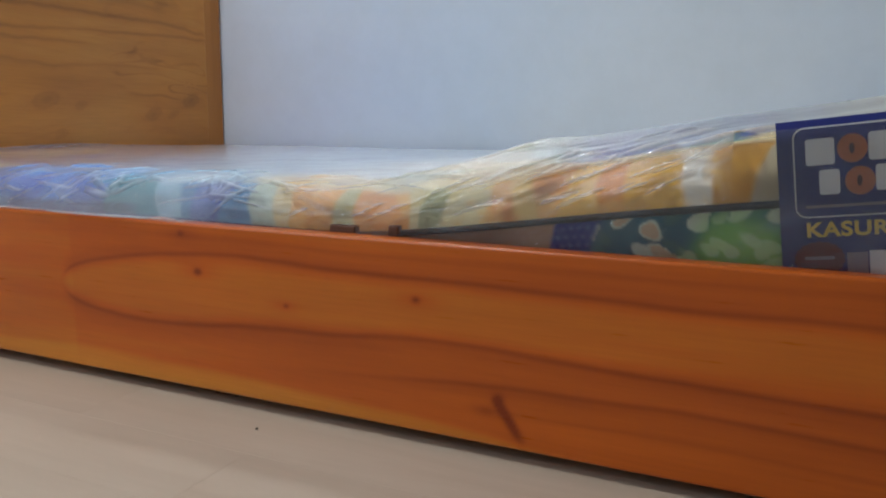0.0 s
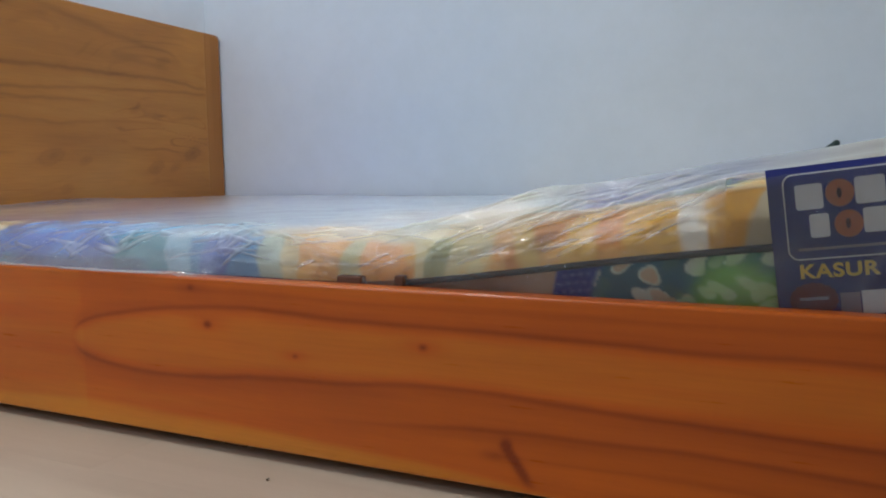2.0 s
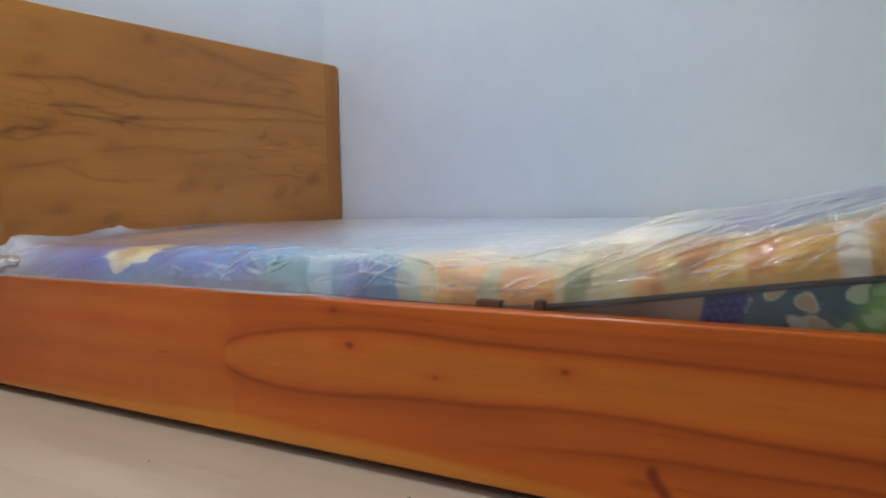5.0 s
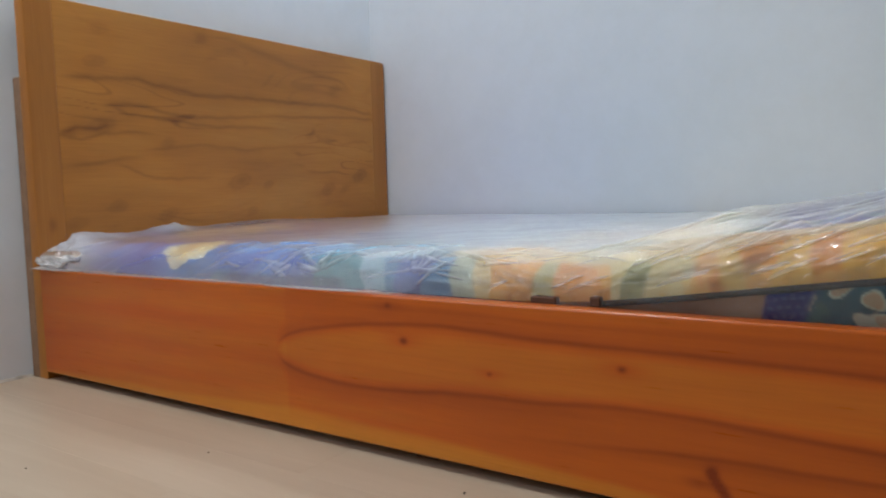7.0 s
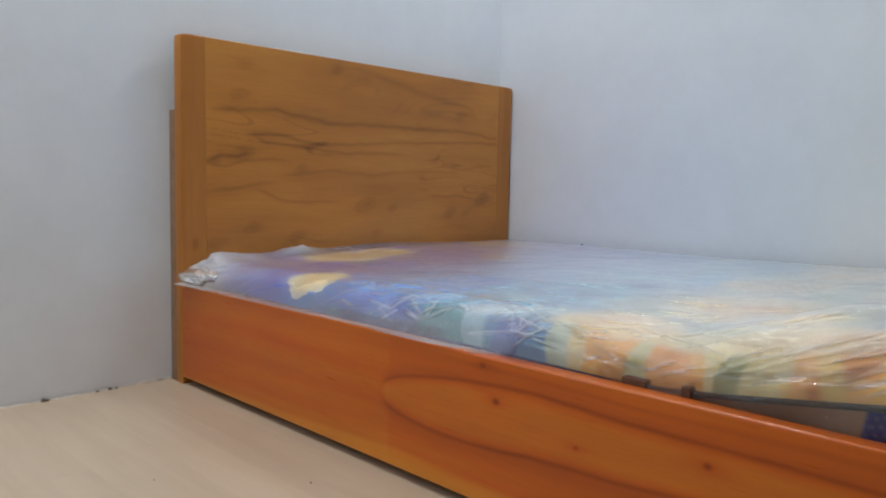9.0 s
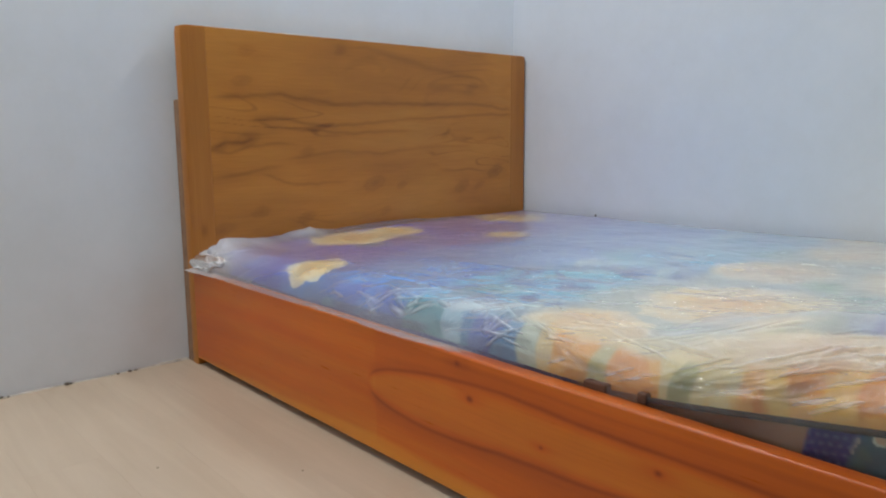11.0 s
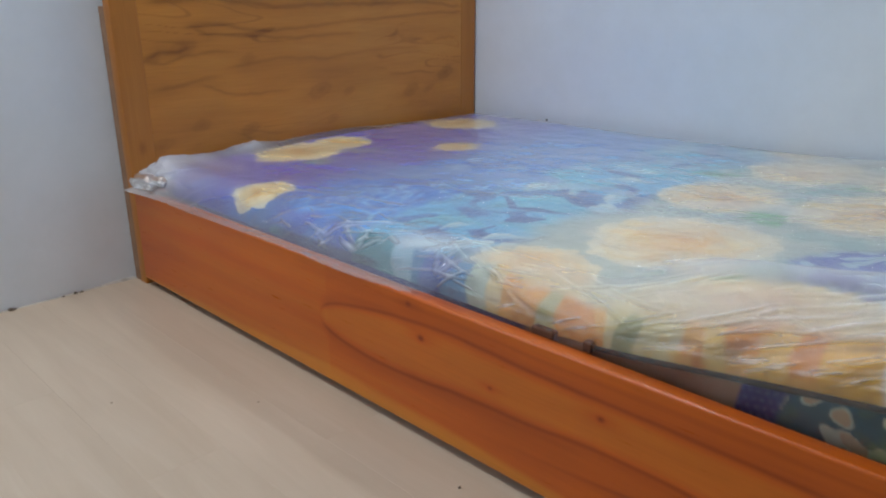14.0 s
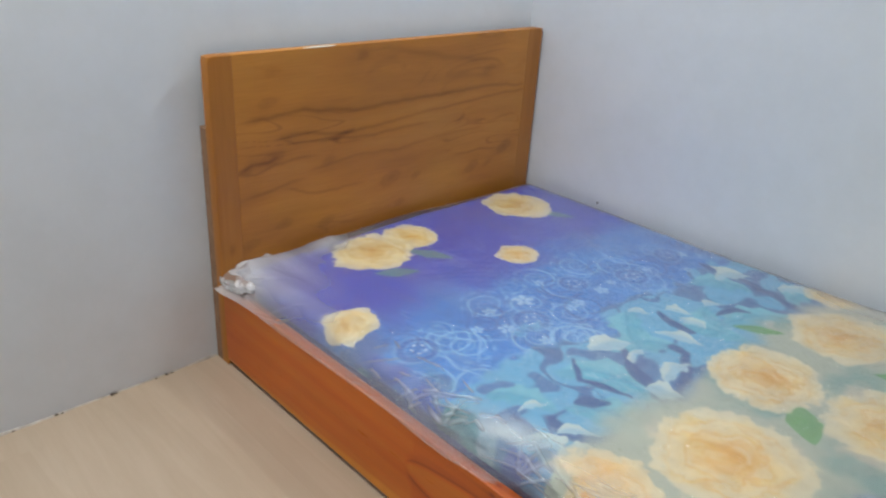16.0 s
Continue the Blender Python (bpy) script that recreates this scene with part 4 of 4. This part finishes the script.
def creases(x, v, angle, across, seed, power=7):
    """Thin straight folds that run at an angle (degrees) over the film."""
    p = x * math.cos(radians(angle)) + v * math.sin(radians(angle))
    q = -x * math.sin(radians(angle)) + v * math.cos(radians(angle))
    q = q + 0.012 * (fbm(p * 5, q * 5, seed + 1) - 0.5)
    fold = 1 - np.abs(2 * fbm(p * 2.2, q * across * 0.6, seed, 2) - 1)
    return fold ** (power + 4) * step(0.52, 0.68, fbm(x * 5 + seed, v * 7, seed + 2, 2))


def film_points(xs, vs):
    """The film follows the mattress, tents up near the foot, bunches at the head corner and spreads over the near rail."""
    X, Y, Z, V = mattress_points(np.clip(xs, M0 + 0.001, M1), np.clip(vs, 0, None))
    X, V = np.meshgrid(xs, vs, indexing="ij")
    corner_ = bell(np.hypot(X - 0.02, (V - 0.03) * 0.8), 0.075)
    knot = bell(np.hypot((X - 0.062) * 1.1, (V - 0.275) * 0.7), 0.038)
    head_ = bell(X, 0.03)
    side_ = step(0.13, 0.08, V)
    near_ = step(0.45, 0.08, V) * step(1.1, 0.5, X)
    folds = creases(X, V, 12, 34, 221) + creases(X, V, -24, 40, 225) * (0.3 + side_) + creases(X, V, 40, 46, 229) * side_ 
    crumple = fbm(X * 38, V * 38, 209, 3)
    taut = 0
    for c, m, k in ((0.055, 0.16, 1.0), (0.10, 0.10, 0.8), (0.175, 0.20, 0.9), (0.30, 0.05, 0.5), (0.42, 0.16, 0.5), (0.60, 0.02, 0.4), (0.75, 0.1, 0.4)):
        line = V - (c + m * X + 0.012 * np.sin(X * 7 + c * 40))
        taut = taut + k * bell(line, 0.012) * step(1.5, 0.7, X) * (0.4 + 0.6 * fbm(X * 5, V * 0 + c * 9, 211))
    pleat = np.zeros(X.shape)
    rng = random.Random(77)
    for k in range(150):
        at_x, at_v = 0.55 + 1.11 * rng.random(), 0.015 + 0.115 * rng.random()
        if k % 3 == 0:
            at_x = rng.choice((0.72, 0.80, 0.84, 0.97, 1.0, 1.34, 1.47, 1.56)) + 0.06 * (rng.random() - 0.5)
        ang, run, thin = rng.choice((0.2, 0.45, 0.7, 2.7, 2.95)) + 0.25 * rng.random(), 0.015 + 0.045 * rng.random(), 0.0012 + 0.0016 * rng.random()
        if k % 4 == 1 and at_x < 1.1:  # folds that fan out from two gathers at the edge
            ang, run = 0.15 + 2.8 * rng.random(), 0.02 + 0.03 * rng.random()
            at_x, at_v, thin = rng.choice((0.80, 0.985)) + 0.9 * run * math.cos(ang), 0.022 + 0.9 * run * math.sin(ang), 1.5 * thin
        elif at_x > 1.1:
            ang, run = 0.12 + 0.4 * rng.random(), 1.3 * run
        i0, i1 = np.searchsorted(xs, (at_x - run, at_x + run))
        j0, j1 = np.searchsorted(vs, (at_v - run, at_v + run))
        sx, sv = X[i0:i1, j0:j1] - at_x, V[i0:i1, j0:j1] - at_v
        p, q = sx * math.cos(ang) + sv * math.sin(ang), -sx * math.sin(ang) + sv * math.cos(ang)
        half = np.where(q > 0, thin * 2.4, thin * 0.8)
        pleat[i0:i1, j0:j1] += (0.3 + 0.7 * rng.random() ** 2) * bell(q - 1.5 * p * p * (rng.random() - 0.5), half) * step(run, run * 0.2, np.abs(p))
    pleat = np.clip(pleat, 0, 1.3)
    ridge_line = 0.165 + 0.03 * np.sin(X * 4.0 + 1.0)
    tent = 0.030 * bell(V - ridge_line, 0.07) * step(1.22, 1.42, X) + 0.005 * bell(V - 0.10, 0.06) * step(1.45, 1.68, X)
    puff = 0.0035 + 0.003 * folds * side_ + (0.026 * corner_ + 0.018 * knot) * (0.4 + 0.9 * crumple) + 0.0008 * taut + 0.004 * pleat + tent
    puff = puff + 0.004 * (fbm(X * 9, V * 14, 241, 3) - 0.3) * (0.4 + side_)
    puff = puff + 0.015 * bell(X - 0.03, 0.045) * step(0.02, 0.10, V) * step(1.0, 0.5, V)
    a = np.clip(V / ARC, 0, 1) * math.pi / 2
    Y = Y - puff * np.cos(a) * 0.9
    Z = Z + puff * (0.25 + 0.75 * np.sin(a))
    # towards the head the film spans from the rail's top edge up to the flat of the mattress
    span = np.clip(V / 0.145, 0, 1)
    stretch = step(1.10, 0.80, X) * step(0.165, 0.13, V) * (V >= 0)
    Y_s = 0.012 + 0.128 * span - 0.004 * pleat
    Z_s = 0.2435 + (top_z(X, 0 * X + 0.14) + 0.004 - 0.2435) * span ** 0.80 + 0.004 * pleat + 0.006 * (fbm(X * 9, V * 14, 243, 3) - 0.5) + 0.024 * corner_ * (0.4 + crumple)
    keep = np.maximum(Z, Z_s)
    Y = Y + (np.minimum(Y, Y_s) - Y) * stretch
    Z = Z + (keep - Z) * stretch
    # over the rail near the head, tucked inside it towards the foot
    out = np.clip(-V, 0, None)
    tuck = step(0.92, 1.08, X)
    ragged = 0.30 + 0.45 * fbm(X * 5, X * 0 + 2, 215, 3) + 0.7 * corner_
    y_rail = NEAR - 0.006 + (0.012 - NEAR + 0.006) * step(1.10, 0.80, X) - out * ragged
    z_rail = np.maximum(0.2425 + 0.004 * folds * step(0, 0.012, out) + 0.012 * corner_ * crumple, 0.2425 - 2.0 * np.clip(0.0 - y_rail, 0, None))
    y_in = np.full(X.shape, NEAR - 0.0090) + 0.0008 * np.sin(X * 60)
    z_in = pipe_z(X) - out * 1.9
    inside = V < 0
    Y = np.where(inside, y_rail * (1 - tuck) + y_in * tuck, Y)
    Z = np.where(inside, z_rail * (1 - tuck) + z_in * tuck, Z)
    Y = np.where(~inside & (V < 0.02) & (X > 1.0), np.minimum(Y, NEAR - 0.0090), Y)
    stiff = step(1.57, 1.63, X) * (V >= 0) * (V < 0.088)
    Y = np.where(stiff > 0, Y + (np.minimum(Y, NEAR - 0.0095) - Y) * stiff, Y)
    band = bell(V - (0.05 + 0.06 * X), 0.035) * step(0.50, 0.15, X) + 0.8 * bell(V - (0.14 + 0.03 * X), 0.03) * step(0.40, 0.12, X)
    # ridge near the foot is whitened: grazing reflection put into the haze
    haze = 0.24 * band + 0.085 + 0.22 * step(0.32, 0.05, X) * step(0.36, 0.10, V) + 0.07 * step(0.45, 0.75, fbm(X * 1.3, V * 7 - 1.2 * X, 245, 2)) * step(0.02, 0.12, V) + 0.05 * bell(V - 0.06, 0.06) * step(0.40, 0.60, X) * step(1.10, 0.95, X) + 0.45 * corner_ + 0.5 * knot + 0.30 * pleat ** 1.5 + 0.02 * side_ * step(1.2, 1.0, X) + 0.03 * near_ + 0.12 * head_ + 0.07 * taut + 0.30 * bell(V - ridge_line - 0.015, 0.055) * step(1.22, 1.45, X)
    haze = haze + 0.10 * folds * side_ + (0.03 + 0.03 * step(1.2, 1.0, X)) * side_ * step(0.4, 0.7, fbm(X * 5, V * 6, 217))
    haze = haze + 0.16 * bell(V - 0.098, 0.035) * step(0.9, 1.12, X) + 0.30 * step(1.02, 1.16, V) * step(0.95, 1.2, X)
    haze = np.where((X > 1.63) & (V < 0.088), 0.03 + 0.2 * np.clip(haze - 0.3, 0, 1), haze)
    haze = np.where(inside & (X > 1.08), 0.03 + 0.12 * folds, haze)
    return X, Y, Z, np.clip(haze, 0.02, 0.85)


fx = np.concatenate([np.linspace(0.004, 0.2, 80)[:-1], np.linspace(0.2, 1.78, 800), np.linspace(1.78, M1 - 0.005, 40)[1:]])
fv = np.concatenate([np.linspace(-0.045, 0, 14)[:-1], np.linspace(0, 0.14, 92)[:-1], np.linspace(0.14, 0.30, 60)[:-1], np.linspace(0.30, FAR + 0.012, 260)])
FX, FY, FZ, FH = film_points(fx, fv)
sheet("film", FX, FY, FZ, film, wrap, "", grain=FH)

th, ph = np.meshgrid(np.linspace(0, 2 * math.pi, 72), np.linspace(0.02, math.pi - 0.02, 40), indexing="ij")
ux, uy, uz = np.cos(th) * np.sin(ph), np.sin(th) * np.sin(ph), np.cos(ph)
lump = 0.80 + 0.42 * (1 - np.abs(2 * fbm(ux * 3.1 + uz * 2 + 7, uy * 3.1 - uz * 1.5 + 3, 251, 4) - 1)) ** 2 * np.sin(ph)
sheet("gathered_corner", 0.052 + 0.060 * ux * lump + 0.02 * uy, 0.030 + 0.038 * uy * lump, 0.262 + 0.022 * uz * lump, film, wrap, "gathered whitish corner of the film", grain=0.50 + 0.16 * lump)

tuft = bmesh.new()
bmesh.ops.create_icosphere(tuft, subdivisions=2, radius=0.0085, matrix=pose(0.086, 0.283, 0.309, 0, 0, 0) @ Matrix.Diagonal((1, 1.1, 0.6, 1)))
for v in tuft.verts:
    v.co += 0.003 * noise.noise_vector(v.co * 160)
part("fabric_tuft", tuft, plain("navy_cloth", lin(28, 32, 92), 0.8), mattress, "dark navy tuft of cloth", True)
speck = bmesh.new()
bmesh.ops.create_icosphere(speck, subdivisions=1, radius=0.004, matrix=pose(0.316, 1.193, 0.308))
part("fabric_speck", speck, piping_cloth, mattress)

# ---- floor planks ----
PLANK, STEP_Y = 1.21, 0.1245
plank_meshes = {}


def plank_of(length, width):
    key = (round(length, 5), round(width, 5))
    if key not in plank_meshes:
        mesh = bpy.data.meshes.new("plank")
        bm = block(0.0, key[0], 0.0, key[1], -0.008, 0.0, 0.00025, 1)
        bm.to_mesh(mesh)
        bm.free()
        mesh.materials.append(floor_laminate)
        plank_meshes[key] = mesh
    return new("plank", plank_meshes[key])


for row in range(-12, 25):
    y0, y1 = max(-0.2315 - STEP_Y * row, SOUTH), min(-0.2315 - STEP_Y * (row - 1), NORTH)
    if y1 - y0 < 0.004:
        continue
    x = WEST - (0.37 * (row % 5) % PLANK)
    while x < EAST - 0.004:
        x0, x1 = max(x, WEST), min(x + PLANK, EAST)
        if x1 - x0 > 0.004:
            plank = plank_of(x1 - x0, y1 - y0)
            plank.location = (x0, y0, 0)
            plank.parent = floor
        x += PLANK

# ---- rough joint of wall and floor, with crumbs ----
ya, sa = np.meshgrid(np.linspace(SOUTH, -0.002, 460), np.linspace(0, 1, 5), indexing="ij")
reach = 0.003 + 0.007 * fbm(ya * 22, ya * 0, 301, 4) ** 2
lift = 0.002 + 0.010 * fbm(ya * 17 + 4, ya * 0 + 1, 303, 4) ** 2
edge_strip = sheet("trim", WEST - 0.004 + (reach + 0.004) * (1 - (1 - sa) ** 2) ** 0.5 + 0 * sa, ya, lift * (1 - sa) - 0.0005, plaster_edge)
tagged(edge_strip, "rough grey plaster residue along the floor joint", "trim", "", "structure")


def crumb(x, y, r, seed, flat_=0.6):
    bm = bmesh.new()
    bmesh.ops.create_icosphere(bm, subdivisions=2, radius=r)
    for v in bm.verts:
        v.co = Vector((v.co.x, v.co.y * 1.5, v.co.z * flat_)) + 0.45 * r * noise.noise_vector(v.co * (1.3 / r) + Vector((seed, 0, 0)))
    low = min(v.co.z for v in bm.verts)
    for v in bm.verts:
        v.co += Vector((x, y, -low + 0.0005))
    ob = part("plaster_crumb", bm, crumb_dark)
    return tagged(ob, "small dark grey plaster crumb on the floor", "debris", "crumbs along the wall")


for k, (y, r) in enumerate(((-0.292, 0.0055), (-0.283, 0.0035), (-0.178, 0.0035), (-0.150, 0.0045), (-0.136, 0.004), (-0.425, 0.0045), (-0.412, 0.003), (-0.52, 0.003))):
    crumb(WEST + 0.005 + 0.3 * r, y, 0.75 * r, 3.7 * k)
tagged(crumb(1.115, -0.048, 0.0018, 71.0), "tiny dark crumb on the laminate floor", "debris")
crumb(0.70, -0.12, 0.0012, 81.0)
crumb(0.52, -0.30, 0.0012, 91.0)

# ---- unseen window behind, lamp fittings out of view ----
# this window is never in view; it is added to hold the daylight
window = tagged(new("unseen_window_1"), "", "window", "", "structure")
for name, bm in (("frame", block(WEST - 0.09, WEST - 0.05, -2.10, -2.05, 0.9, 2.05, 0.004)), ("frame", block(WEST - 0.09, WEST - 0.05, -1.05, -1.0, 0.9, 2.05, 0.004)),
                 ("frame", block(WEST - 0.09, WEST - 0.05, -2.05, -1.05, 0.9, 0.95, 0.004)), ("frame", block(WEST - 0.09, WEST - 0.05, -2.05, -1.05, 2.0, 2.05, 0.004))):
    part(name, bm, lamp_white, window)
tagged(window, "white framed window beside the bed, unseen")
tube_lamp = tagged(new("tube_lamp"), "white wall-mounted tube lamp fitting", "lamp")
part("body", block(0.34, 0.78, NORTH - 0.045, NORTH - 0.004, 2.10, 2.14, 0.004), lamp_white, tube_lamp)
# fitting added for the ceiling fill light, never in view
added_ceiling_lamp = tagged(new("added_ceiling_lamp"), "square white ceiling lamp fitting, added and unseen", "lamp")
LX, LY = 0.5, -0.75
part("body", block(LX - 0.19, LX + 0.19, LY - 0.19, LY + 0.19, 2.61, TOP, 0.006), lamp_white, added_ceiling_lamp)
